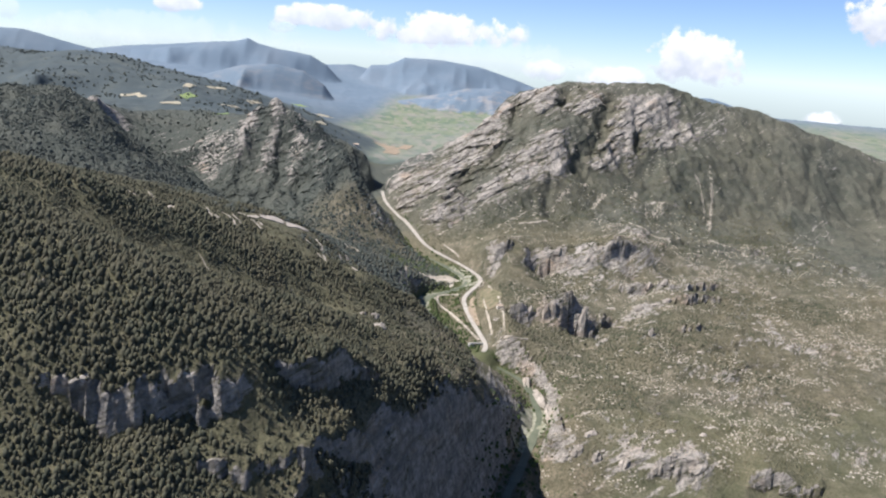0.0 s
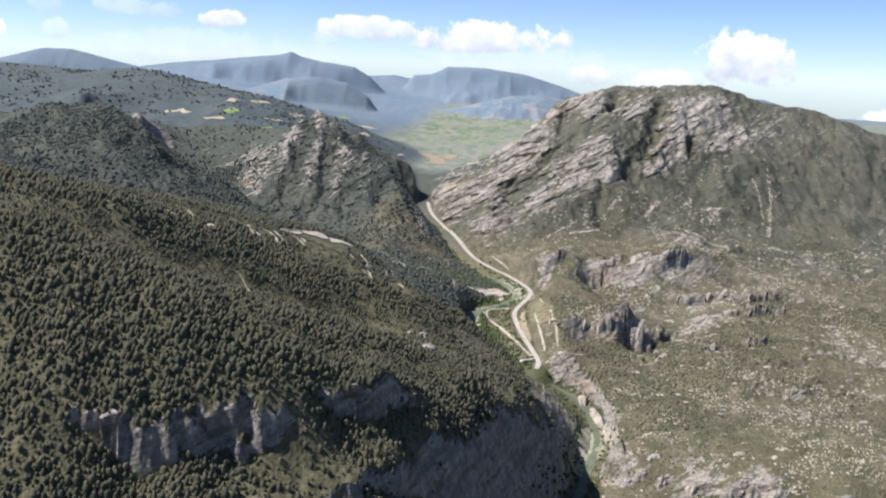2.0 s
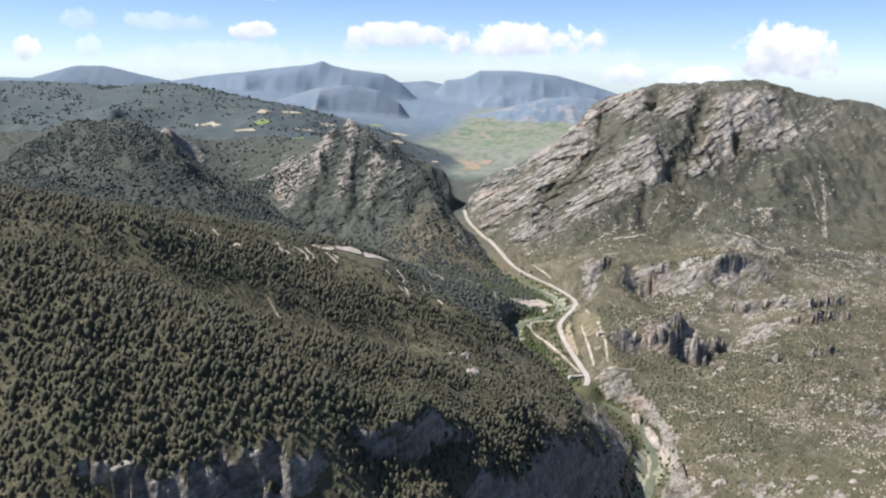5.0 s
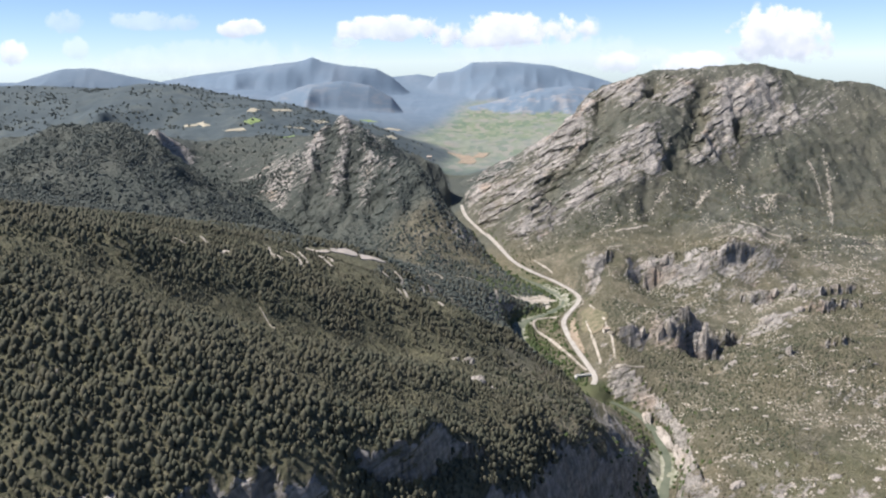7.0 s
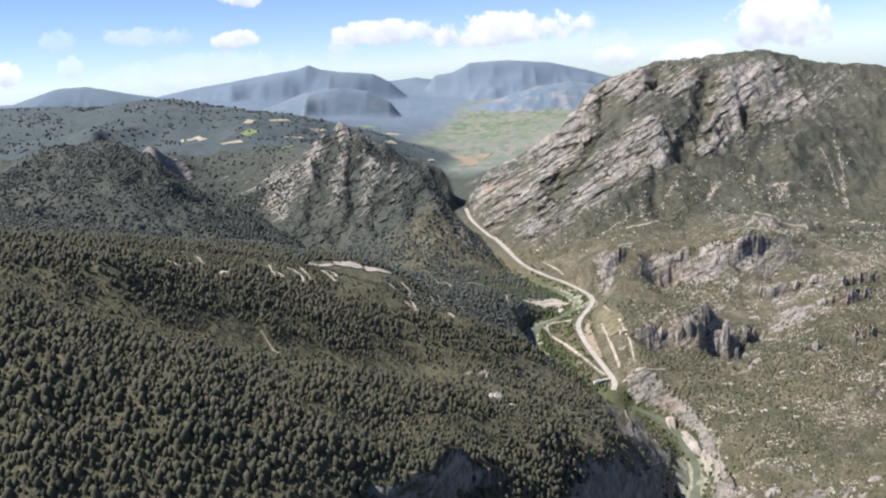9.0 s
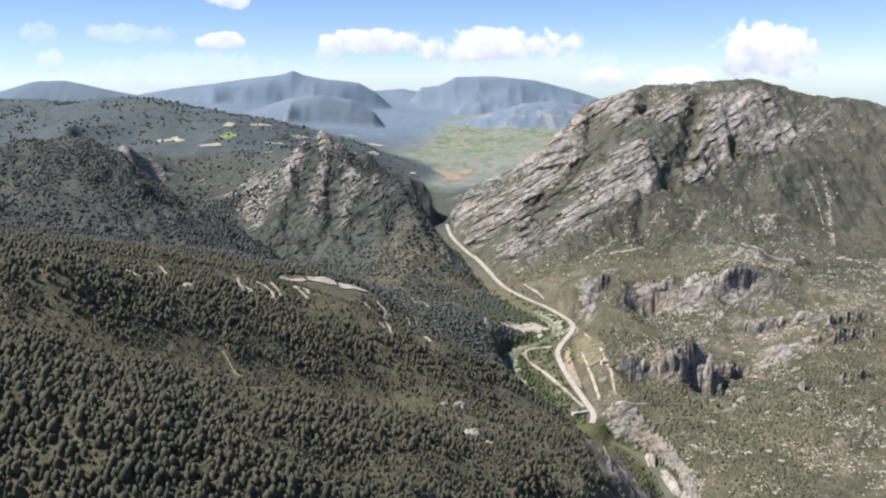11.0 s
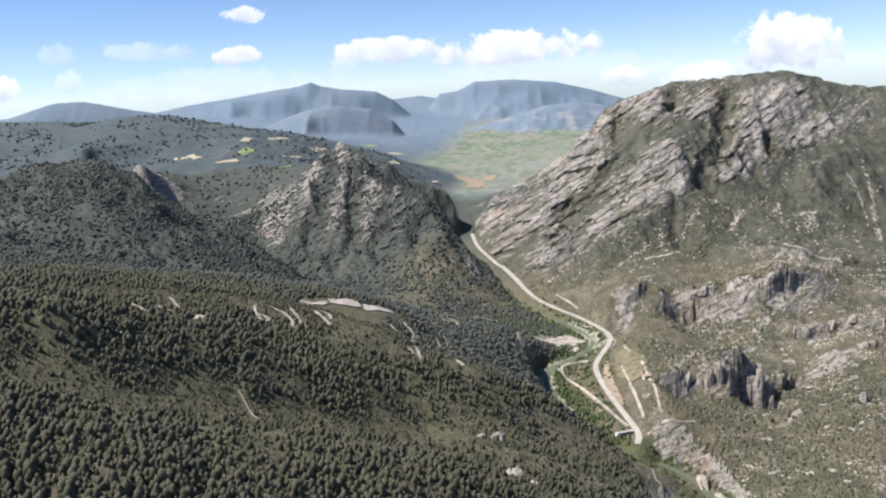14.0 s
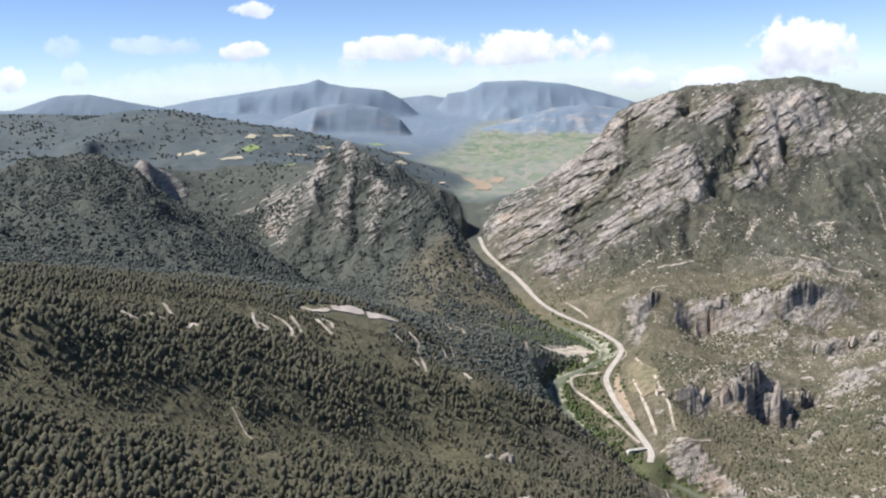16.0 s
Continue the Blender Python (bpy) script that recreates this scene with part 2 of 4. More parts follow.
LANDFORMS = dict(
    river=RIVER,
    river_far=[(-132, 2350, 122), (-150, 2700, 132), (-170, 3100, 136), (-230, 3600, 142), (-330, 4100, 178), (-430, 4600, 245), (-450, 4950, 335)],
    plain_right=[(150, 2900, 140), (120, 3500, 140), (200, 4100, 175), (300, 4900, 250)],
    road=MAIN_ROAD,
    left_crest=[(-900, 760, 360), (-600, 800, 320), (-414, 860, 284), (-305, 880, 256), (-230, 985, 220), (-150, 1010, 188), (-70, 1030, 150), (0, 1060, 108), (38, 1115, 58)],
    left_brow=[(-900, 500, 400), (-500, 540, 330), (-330, 585, 285), (-272, 591, 266), (-235, 594, 258), (-199, 597, 252), (-153, 638, 224), (-112, 695, 202), (-78, 728, 184), (-34, 782, 156), (-8, 814, 128), (43, 831, 103)],
    left_hollow=[(-262, 700, 252), (-238, 734, 233), (-205, 768, 210), (-173, 799, 191), (-135, 848, 163), (-98, 893, 140), (-69, 892, 138), (-10, 985, 100)],
    left_side=[(-330, 560, 272), (-318, 520, 222), (-300, 470, 165), (-285, 400, 115)],
    left_low=[(-238, 550, 244), (-232, 525, 218), (-228, 500, 190), (-222, 470, 160), (-215, 430, 128), (-205, 380, 95)],
    band_top=[(-200, 521, 190), (-183, 525, 189), (-152, 547, 187), (-129, 556, 187), (-103, 573, 184), (-94, 603, 187), (-70, 624, 181), (-47, 658, 165)],
    band_foot=[(-196, 506, 170), (-180, 509, 166), (-144, 531, 163), (-119, 541, 162), (-92, 561, 160), (-80, 590, 160), (-57, 610, 156), (-34, 642, 142)],
    brow_low=[(-236, 566, 240), (-172, 562, 224), (-122, 592, 208), (-97, 668, 191), (-55, 690, 172), (-20, 715, 140)],
    gorge_left_brink=[(-150, 440, 112), (-130, 480, 130), (-96, 518, 138), (-63, 545, 135), (-45, 590, 128), (-28, 630, 124), (8, 690, 103), (25, 737, 103), (45, 778, 86), (61, 816, 70), (80, 855, 53), (97, 893, 38), (112, 960, 18), (122, 1040, 6), (110, 1090, 10)],
    gorge_left_foot=[(-130, 400, 30), (-20, 520, 40), (22, 640, 10), (40, 690, -4), (76, 780, -24), (108, 842, -26), (122, 890, -26), (134, 965, -24)],
    gorge_right_brink=[(148, 1118, 2), (158, 1105, 2), (178, 1015, 0), (170, 942, 8), (190, 908, 10), (215, 892, 6), (255, 872, 6), (300, 862, 10), (380, 850, 14)],
    gorge_right_foot=[(168, 1085, -13), (162, 990, -22), (152, 905, -27), (166, 868, -27), (205, 845, -27), (260, 822, -28), (330, 804, -26), (420, 780, -20)],
    right_low=[(293, 915, 15), (450, 1020, 20), (640, 1060, 30), (900, 1100, 60)],
    right_terrace=[(198, 1050, 12), (244, 1067, 22), (342, 1187, 54), (480, 1260, 52), (660, 1340, 62), (900, 1500, 90)],
    bank=[(125, 1150, 34), (131, 1213, 58), (136, 1290, 58), (140, 1380, 60), (155, 1446, 84)],
    outcrops=[(236, 1245, 30), (236, 1380, 48), (300, 1400, 72), (360, 1410, 70), (480, 1500, 88), (640, 1640, 92)],
    crag_back=[(165, 1275, 62), (196, 1268, 74), (225, 1275, 66), (255, 1290, 52)],
    crag_front=[(160, 1225, 34), (205, 1225, 30), (262, 1245, 8)],
    right_step=[(250, 1165, 28), (272, 1170, 36), (322, 1158, 54), (400, 1200, 62)],
    right_ledge=[(306, 1300, 28), (344, 1298, 48), (409, 1330, 69), (470, 1340, 66)],
    arch_top=[(218, 1492, 98), (245, 1490, 96), (274, 1460, 108), (329, 1455, 125), (380, 1480, 122)],
    arch_foot=[(207, 1465, 56), (250, 1445, 70), (292, 1425, 76)],
    left_bank=[(-30, 1120, 88), (-8, 1230, 60), (-20, 1325, 74), (-32, 1308, 92)],
    landslip=[(-285, 1345, 158), (-212, 1330, 142), (-150, 1335, 124), (-70, 1350, 92), (-12, 1385, 70)],
    quarry_shelf=[(-224, 1072, 201), (-196, 1080, 193), (-171, 1090, 184), (-150, 1096, 176)],
    quarry_back=[(-222, 1118, 202), (-190, 1128, 193), (-158, 1134, 182)],
    left_rise=[(-330, 740, 290), (-290, 749, 278), (-240, 797, 241), (-220, 819, 226), (-147, 907, 181), (-105, 960, 158), (-105, 1050, 150)],
    bench=[(-190, 492, 158), (-171, 500, 160), (-111, 536, 152), (-92, 550, 147), (-56, 600, 144), (-38, 625, 133)],
    dip=[(-420, 1060, 240), (-300, 1170, 206), (-200, 1210, 164), (-110, 1210, 130)],
    side_stream=[(-800, 1990, 225), (-650, 1850, 152), (-560, 1765, 112), (-466, 1722, 82), (-369, 1695, 68), (-345, 1620, 84), (-280, 1490, 100), (-190, 1415, 96), (-100, 1405, 80), (-30, 1420, 58)],
    shelf_crest=[(-1300, 1350, 270), (-900, 1380, 240), (-760, 1400, 243), (-723, 1450, 253), (-696, 1480, 268), (-665, 1500, 276), (-651, 1550, 289), (-634, 1600, 288), (-612, 1630, 266), (-579, 1640, 230), (-544, 1640, 206), (-483, 1640, 167), (-424, 1650, 132), (-361, 1670, 95)],
    shelf_face=[(-1000, 1150, 300), (-640, 1150, 245), (-505, 1130, 232), (-470, 1362, 190), (-358, 1337, 160), (-342, 1480, 124), (-345, 1600, 98)],
    shelf_back=[(-1000, 1800, 262), (-800, 1790, 262), (-684, 1700, 280)],
    wall_foot=[(-690, 1980, 192), (-600, 1950, 160), (-510, 1890, 124), (-430, 1800, 96)],
    wall_top=[(-860, 2000, 268), (-747, 1950, 259), (-728, 2060, 241), (-684, 2090, 233), (-617, 2090, 228), (-556, 2090, 236), (-492, 2080, 242), (-435, 2040, 243)],
    tooth=[(-435, 2040, 243), (-398, 2010, 254), (-365, 1995, 271), (-345, 1985, 284), (-312, 1950, 258), (-273, 1880, 224), (-233, 1800, 208), (-209, 1760, 221), (-172, 1730, 202), (-155, 1700, 177), (-136, 1660, 158), (-92, 1650, 121)],
    tooth_foot=[(-368, 1745, 108), (-349, 1700, 118), (-327, 1720, 112), (-285, 1700, 120), (-226, 1610, 110), (-160, 1530, 100), (-80, 1560, 78)],
    tooth_west=[(-462, 1965, 205), (-412, 1870, 168), (-378, 1790, 146)],
    tooth_gully=[(-300, 1890, 205), (-285, 1800, 150), (-255, 1720, 128)],
    tooth_right=[(-317, 2040, 248), (-254, 2080, 224), (-196, 2080, 197), (-139, 2080, 162), (-118, 2030, 128)],
    ridge=[(-92, 1990, 118), (-50, 2050, 155), (20, 2110, 190), (90, 2170, 225), (150, 2180, 280), (200, 2180, 322), (235, 2180, 344), (316, 2180, 360), (419, 2180, 373), (520, 2180, 381), (600, 2180, 369), (668, 2180, 348), (740, 2180, 338), (872, 2180, 314), (1023, 2180, 266), (1158, 2180, 226), (1500, 2180, 180)],
    face_high=[(60, 2000, 200), (150, 1960, 250), (285, 1900, 275), (400, 2040, 320), (530, 2080, 325), (660, 2080, 300), (800, 2060, 262)],
    face_foot=[(-42, 1850, 116), (0, 1745, 105), (52, 1735, 140), (107, 1735, 136), (189, 1695, 178), (279, 1745, 180), (346, 1822, 170), (459, 1880, 182), (540, 1870, 184), (612, 1815, 112)],
    slope_mid=[(32, 1669, 80), (100, 1620, 92), (208, 1665, 136), (300, 1640, 128), (407, 1607, 126), (560, 1680, 104), (720, 1800, 105), (1000, 1900, 110)],
    slope_low=[(103, 1452, 46), (125, 1481, 106), (180, 1470, 88), (242, 1495, 84), (330, 1520, 110)],
    ridge_back=[(-20, 2350, 140), (200, 2450, 160), (500, 2600, 190), (1000, 2600, 190)],
    plateau=[(-1500, 2250, 250), (-1050, 2250, 235), (-744, 2234, 256), (-661, 2390, 282), (-560, 2420, 262), (-420, 2400, 222), (-250, 2500, 160)],
    spur=[(-1120, 2330, 270), (-1000, 2260, 290), (-960, 2180, 262)],
    plateau_far=[(-1500, 3100, 290), (-950, 3100, 270), (-600, 3100, 205), (-300, 3100, 140)],
    hump=[(-1800, 2650, 350), (-1459, 2650, 352), (-1323, 2650, 351), (-1157, 2650, 338), (-1070, 2650, 353), (-922, 2620, 349), (-859, 2600, 326), (-712, 2620, 303), (-599, 2650, 284), (-472, 2650, 251), (-345, 2650, 212)],
    rim=[(-2800, 1000, 420), (-2500, 2500, 300), (2600, 1000, 250), (2600, 3000, 200), (-1200, -800, 300), (1200, -800, 150), (0, -2500, 150), (-3000, -2500, 250), (3000, -2500, 200)],
)
CTRL = []
NEAR_LINES = ("left_brow", "band_top", "band_foot", "brow_low", "bench", "gorge_left_brink", "gorge_left_foot", "tooth", "shelf_crest")
for name, line in LANDFORMS.items():
    CTRL += line if name == "rim" else along(line, 45 if name in NEAR_LINES else 90)
CTRL = np.array(CTRL)


class Land:
    """A smooth sheet through the landforms' lines (multiquadrics), with noise by kind of ground."""

    def __init__(self, pts, soft=11.0, slack=1.2):
        self.p, self.soft = pts[:, :2], soft
        m = len(pts)
        a = np.zeros((m + 3, m + 3))
        d = self.p[:, None] - self.p[None]
        a[:m, :m] = -np.sqrt((d**2).sum(-1) + soft**2) + slack * np.eye(m)
        a[:m, m:] = np.c_[np.ones(m), self.p / 1000]
        a[m:, :m] = a[:m, m:].T
        self.w = np.linalg.solve(a, np.r_[pts[:, 2], 0, 0, 0])

    def base(self, x, y):
        """Height and slope of the sheet."""
        z, slope = np.empty(x.shape), np.empty(x.shape)
        m = len(self.p)
        w = self.w[:m]
        for k in range(0, len(x), 20000):
            X, Y = x[k : k + 20000], y[k : k + 20000]
            dx, dy = X[:, None] - self.p[:, 0], Y[:, None] - self.p[:, 1]
            r = np.sqrt(dx * dx + dy * dy + self.soft**2)
            z[k : k + 20000] = -r @ w + self.w[m] + X / 1000 * self.w[m + 1] + Y / 1000 * self.w[m + 2]
            gx = -(dx / r) @ w + self.w[m + 1] / 1000
            gy = -(dy / r) @ w + self.w[m + 2] / 1000
            slope[k : k + 20000] = np.hypot(gx, gy)
        return z, slope


LAND = Land(CTRL)
# Far ranges: distance ahead of the crest, fall of the flanks, and the crest as (x, height).
RANGES = [
    (3900, 0.85, [(-2956, 250), (-2382, 298), (-2177, 328), (-2069, 358), (-1910, 398), (-1785, 398), (-1662, 374), (-1492, 338), (-1348, 294), (-1070, 196)]),
    (4600, 0.75, [(-2100, 200), (-1897, 297), (-1775, 318), (-1593, 350), (-1385, 370), (-1148, 402), (-1010, 415), (-957, 432), (-900, 408), (-803, 389), (-632, 373), (-550, 325), (-470, 250), (-403, 185), (-350, 120)]),
    (4050, 0.80, [(-1250, 150), (-1129, 227), (-1023, 258), (-865, 310), (-711, 325), (-587, 305), (-491, 249), (-423, 158), (-380, 100)]),
    (4750, 0.75, [(-560, 150), (-440, 262), (-379, 282), (-331, 343), (-243, 351), (-200, 368), (-153, 394), (50, 392), (251, 370), (449, 318), (591, 270), (704, 255), (1100, 240), (1500, 300), (1800, 260), (2400, 240)]),
    (4250, 0.45, [(-330, 120), (-283, 172), (-45, 212), (165, 268), (320, 277), (447, 260), (700, 220), (1200, 180)]),
]
RIVER_C, ROAD_C = curve_through(RIVER, 12), curve_through(MAIN_ROAD, 8)


def line_at(x, y, line):
    """Distance to a line of points and the line's height there."""
    d, z = np.full(x.shape, 1e9), np.zeros(x.shape)
    for a, b in zip(line[:-1], line[1:]):
        ab = (b - a)[:2]
        t = np.clip(((x - a[0]) * ab[0] + (y - a[1]) * ab[1]) / (ab @ ab + 1e-9), 0, 1)
        r = np.hypot(x - a[0] - t * ab[0], y - a[1] - t * ab[1])
        near = r < d
        d = np.where(near, r, d)
        z = np.where(near, a[2] + t * (b[2] - a[2]), z)
    return d, z


# Bare buttresses and dark gullies of the great mountain: a line in plan and a half width.
BUTTRESSES = [([(-104, 2017), (3, 1929), (100, 1979), (163, 2092)], 58), ([(-35, 1833), (67, 1828), (130, 1930)], 54), ([(50, 1696), (154, 1732), (259, 1795), (294, 1841)], 38), ([(183, 1811), (229, 1855), (287, 1879)], 38),
              ([(250, 2116), (273, 2027), (376, 2069)], 40), ([(371, 1879), (383, 1914), (431, 1991), (488, 2073)], 36), ([(416, 1908), (469, 2003)], 26), ([(531, 2094), (575, 2112)], 30), ([(441, 1921), (534, 2001), (601, 2055)], 20), ([(523, 1883), (527, 1888)], 11), ([(491, 1809), (514, 1794)], 15)]
TOOTH_RIBS = [([(-346, 1980), (-338, 1900), (-340, 1800), (-352, 1715)], 20), ([(-268, 1872), (-262, 1800), (-275, 1715)], 17), ([(-209, 1758), (-205, 1690), (-215, 1610)], 18), ([(-398, 2008), (-405, 1930), (-408, 1880)], 16)]
TOOTH_GULLIES = [([(-372, 1975), (-374, 1880), (-376, 1800)], 17), ([(-305, 1900), (-300, 1790), (-312, 1700)], 18), ([(-236, 1785), (-234, 1700), (-250, 1620)], 17), ([(-172, 1700), (-182, 1600)], 17)]
RAVINES = [([(228, 2097), (207, 2024), (186, 1953), (133, 1858), (92, 1810), (82, 1781)], 17), ([(421, 2062), (389, 1996), (345, 1897), (327, 1866), (317, 1834)], 18), ([(496, 2022), (501, 2000), (485, 1959)], 13), ([(315, 2094), (309, 2044)], 12)]


def nearness(x, y, lines):
    """How near to lines in plan, 0 to 1, by each line's half width."""
    out = np.zeros(x.shape)
    for line, r in lines:
        d = line_at(x, y, np.array([(*p, 0) for p in line], float))[0]
        out = np.maximum(out, np.exp(-((d / r) ** 2)))
    return out


# Scarps over the gorge: a line in plan with the high ground on its left hand, and half the height.
SCARPS = [([(-194, 517), (-183, 519), (-150, 541), (-126, 550), (-99, 567), (-90, 597), (-66, 618), (-43, 652)], 7.5), ([(-112, 516), (-92, 524), (-70, 541)], 4.0), ([(-310, 548), (-285, 556), (-262, 560)], 3.0),
          ([(-63, 541), (-43, 588), (-27, 628), (11, 687), (28, 735), (48, 776), (64, 814), (83, 853), (98, 889)], 6.0)]


RIGHT_SCARPS = [([(156, 1238), (176, 1240), (197, 1237), (216, 1243), (226, 1252)], 16.0), ([(236, 1256), (250, 1250), (266, 1254), (278, 1266)], 16.0), ([(244, 1168), (262, 1166), (282, 1172), (304, 1160), (322, 1150), (350, 1166), (400, 1180)], 3.5),
                ([(203, 1466), (222, 1474), (245, 1470), (262, 1452), (290, 1436), (312, 1440), (350, 1455)], 9.0), ([(296, 1288), (346, 1292), (385, 1302), (425, 1316), (470, 1330)], 6.0), ([(338, 1372), (380, 1374), (410, 1372), (450, 1384), (500, 1392)], 6.0),
                ([(172, 900), (186, 880), (210, 868), (245, 858), (290, 846), (345, 836), (420, 826)], 6.5), ([(150, 1108), (156, 1098), (166, 1060), (172, 1010), (176, 950), (178, 905)], -5.0), ([(108, 1452), (125, 1456), (142, 1468)], 7.0), ([(260, 990), (310, 985), (360, 1000), (420, 990)], 2.5), ([(300, 930), (350, 940), (400, 930)], 2.5)]


def scarps(x, y, lines, box, step=2.2, reach=24.0):
    """Sharp steps at the scarps' lines, worn away by noise; box: the stretch of the plan they lie in."""
    out = np.zeros(x.shape)
    near = (x > box[0]) & (x < box[1]) & (y > box[2]) & (y < box[3])
    X, Y = x[near], y[near]
    wear = np.clip(0.75 + 1.3 * fractal(X, Y, 48, 3, 91), 0.1, 1.5)
    jag = 5 * fractal(X, Y, 26, 3, 93) + 3 * fractal(X, Y, 9, 2, 95)
    for line, tall in lines:
        d, side = np.full(X.shape, 1e9), np.zeros(X.shape)
        for a, b in zip(line[:-1], line[1:]):
            ux, uy = b[0] - a[0], b[1] - a[1]
            t = np.clip(((X - a[0]) * ux + (Y - a[1]) * uy) / (ux * ux + uy * uy), 0, 1)
            r = np.hypot(X - a[0] - t * ux, Y - a[1] - t * uy)
            side = np.where(r < d, np.sign(ux * (Y - a[1]) - uy * (X - a[0])), side)
            d = np.minimum(d, r)
        s = side * d + jag * math.copysign(1.0, tall)
        s = s * math.copysign(1.0, tall)
        out[near] += abs(tall) * wear * np.tanh(s / step) * np.exp(-((s / reach) ** 2))
    return out


CRAGS = [(192, 1250, 34), (252, 1262, 24), (262, 1172, 18), (235, 1480, 28), (285, 1448, 34), (355, 1372, 30), (410, 1372, 36), (350, 1296, 40), (327, 1156, 18), (-58, 895, 14), (-36, 780, 14), (240, 875, 40), (300, 858, 40), (178, 950, 20), (172, 1030, 16), (158, 1105, 14)]


def terrain(x, y):
    """Height and kinds of ground at places in plan."""
    x, y = np.asarray(x, float), np.asarray(y, float)
    z, slope = LAND.base(x, y)
    left_wood = smooth(40, -60, x) * smooth(1180, 1060, y)
    face = np.clip(smooth(1600, 1720, y + 0.25 * x) * smooth(2330, 2200, y), 0, 1) * smooth(-140, -60, x)
    tooth = smooth(-470, -400, x) * smooth(-80, -150, x) * smooth(1600, 1680, y) * smooth(2150, 2050, y)
    shelf = smooth(-340, -400, x) * smooth(1180, 1300, y) * smooth(1900, 1750, y)
    upland = smooth(-180, -330, x) * smooth(2040, 2110, y) * smooth(3300, 2900, y)
    far = smooth(2600, 4300, y)
    steep = smooth(0.45, 0.95, slope)
    rough = 3.0 + 6 * steep * (1 - left_wood) + 10 * face + 11 * tooth + 12 * shelf
    z = z + rough * (fractal(x, y, 120, 5, 3, True) - 0.35) + 0.35 * rough * fractal(x * 1.0 + y * 0.6, y * 0.4, 38, 4, 11, True)
    flutes = fractal(x + 0.3 * y, 0.22 * y, 60, 4, 23, True)
    z = z + (flutes - 0.35) * (7 * face * smooth(0.30, 0.8, slope) + 9 * tooth + 4 * shelf * steep)
    gullies = fractal(0.9 * x - 0.42 * (y - 1700), 0.25 * y, 150, 4, 27, True)
    z = z + upland * smooth(2600, 2400, y) * (9 * fractal(x, y, 260, 5, 53, True) - 3)
    z = z - 9 * smooth(0.25, 0.95, gullies + 0.35 * fractal(x, y, 90, 3, 73)) * face * smooth(0.2, 0.45, slope) - 5 * smooth(0.1, 0.9, fractal(0.9 * x - 0.30 * (y - 1700), 0.5 * y, 62, 4, 28, True)) * face * smooth(0.2, 0.45, slope) + 9 * fractal(0.7 * x + 0.7 * y, 0.2 * (x - y), 110, 4, 29, True) * shelf
    wx, wy = x + 26 * fractal(x, y, 70, 4, 101), y + 26 * fractal(x, y, 70, 4, 103)
    buttress, ravine = nearness(wx, wy, BUTTRESSES), nearness(wx, wy, RAVINES)
    z = z + face * (7 * buttress * (1 - ravine) - 17 * ravine)
    wx, wy = x + 12 * fractal(x, y, 50, 3, 121), y + 20 * fractal(x, y, 60, 3, 123)
    tooth_rib, tooth_gully = nearness(wx, wy, TOOTH_RIBS), nearness(wx, wy, TOOTH_GULLIES)
    z = z + tooth * (10 * tooth_rib - 12 * tooth_gully)
    # Ledges: rock bands and benches step down to the gorge.
    brow_y = 773 - 0.93 * (x + 44)
    ledge = smooth(30, -30, y - brow_y + 40) * smooth(120, 40, x) * smooth(330, 400, y) * smooth(-420, -330, x)
    z = z + ledge * 3.5 * fractal(x, y, 45, 3, 39, True) + scarps(x, y, SCARPS, (-380, 110, 440, 900)) + scarps(x, y, RIGHT_SCARPS, (80, 520, 800, 1520), 2.6, 20.0)
    right_slope = smooth(150, 260, x) * smooth(820, 900, y) * smooth(1750, 1600, y)
    v = (z + 0.10 * y + 7 * fractal(x, y, 80, 4, 43)) / 19.0
    shelf_step = (np.floor(v) + smooth(0.30, 0.62, v - np.floor(v))) * 19.0 - v * 19.0
    breaks = np.clip(0.35 + 0.9 * fractal(x * 0.6, y, 120, 3, 45), 0, 1)
    z = z + 0.35 * shelf_step * right_slope * breaks
    z = z + 2.5 * fractal(x, y, 34, 4, 47, True) * right_slope
    z = z + 1.2 * fractal(x, y, 22, 3, 31) + 3.2 * fractal(x, 0.6 * y, 30, 4, 151, True) * face
    before, pale_hill = z, np.zeros(x.shape)
    for yc, fall, crest in RANGES:
        cx, cz = [c[0] for c in crest], [c[1] for c in crest]
        top = np.interp(x, cx, cz, left=-500, right=-500)
        broad = sum(np.interp(x + k, cx, cz) for k in (-240, -120, 0, 120, 240)) / 5
        top = top + (np.minimum(broad, top + 60) - top) * smooth(0, 140, np.abs(y - yc))
        wob = (34 * fractal(x, y, 330, 2, int(yc) % 97, True) + 34 * (fractal(x, y, 230, 3, int(yc) % 89, True) - 0.3)) * smooth(10, 160, np.abs(y - yc)) + 2 * fractal(x, y, 160, 1, 7)
        lifted = np.maximum(z, top - fall * (np.sqrt((y - yc) ** 2 + 45.0**2) - 45.0) * (0.9 + 0.15 * fractal(x, y, 400, 2, 5, True)) + wob)
        pale_hill = np.where(lifted > z, 1.0 if yc == 4250 else 0.45 if yc == 4050 else 0.0, pale_hill)
        z = lifted
    near = (np.abs(x) < 400) & (y > 250) & (y < 2400)
    dr, zr = np.full(x.shape, 1e9), np.zeros(x.shape)
    dd, zd = dr.copy(), zr.copy()
    dr[near], zr[near] = line_at(x[near], y[near], RIVER_C)
    dd[near], zd[near] = line_at(x[near], y[near], ROAD_C)
    z = z + (zr - z) * smooth(26, 9, dr)
    z = z + (zd - z) * smooth(26, 6, dd)
    # Cliffs of the great mountain stand above a wooded foot that climbs to the right.
    foot = np.interp(x, [-60, 50, 107, 190, 280, 350, 460, 700, 900], [92, 98, 130, 160, 182, 205, 225, 245, 280])
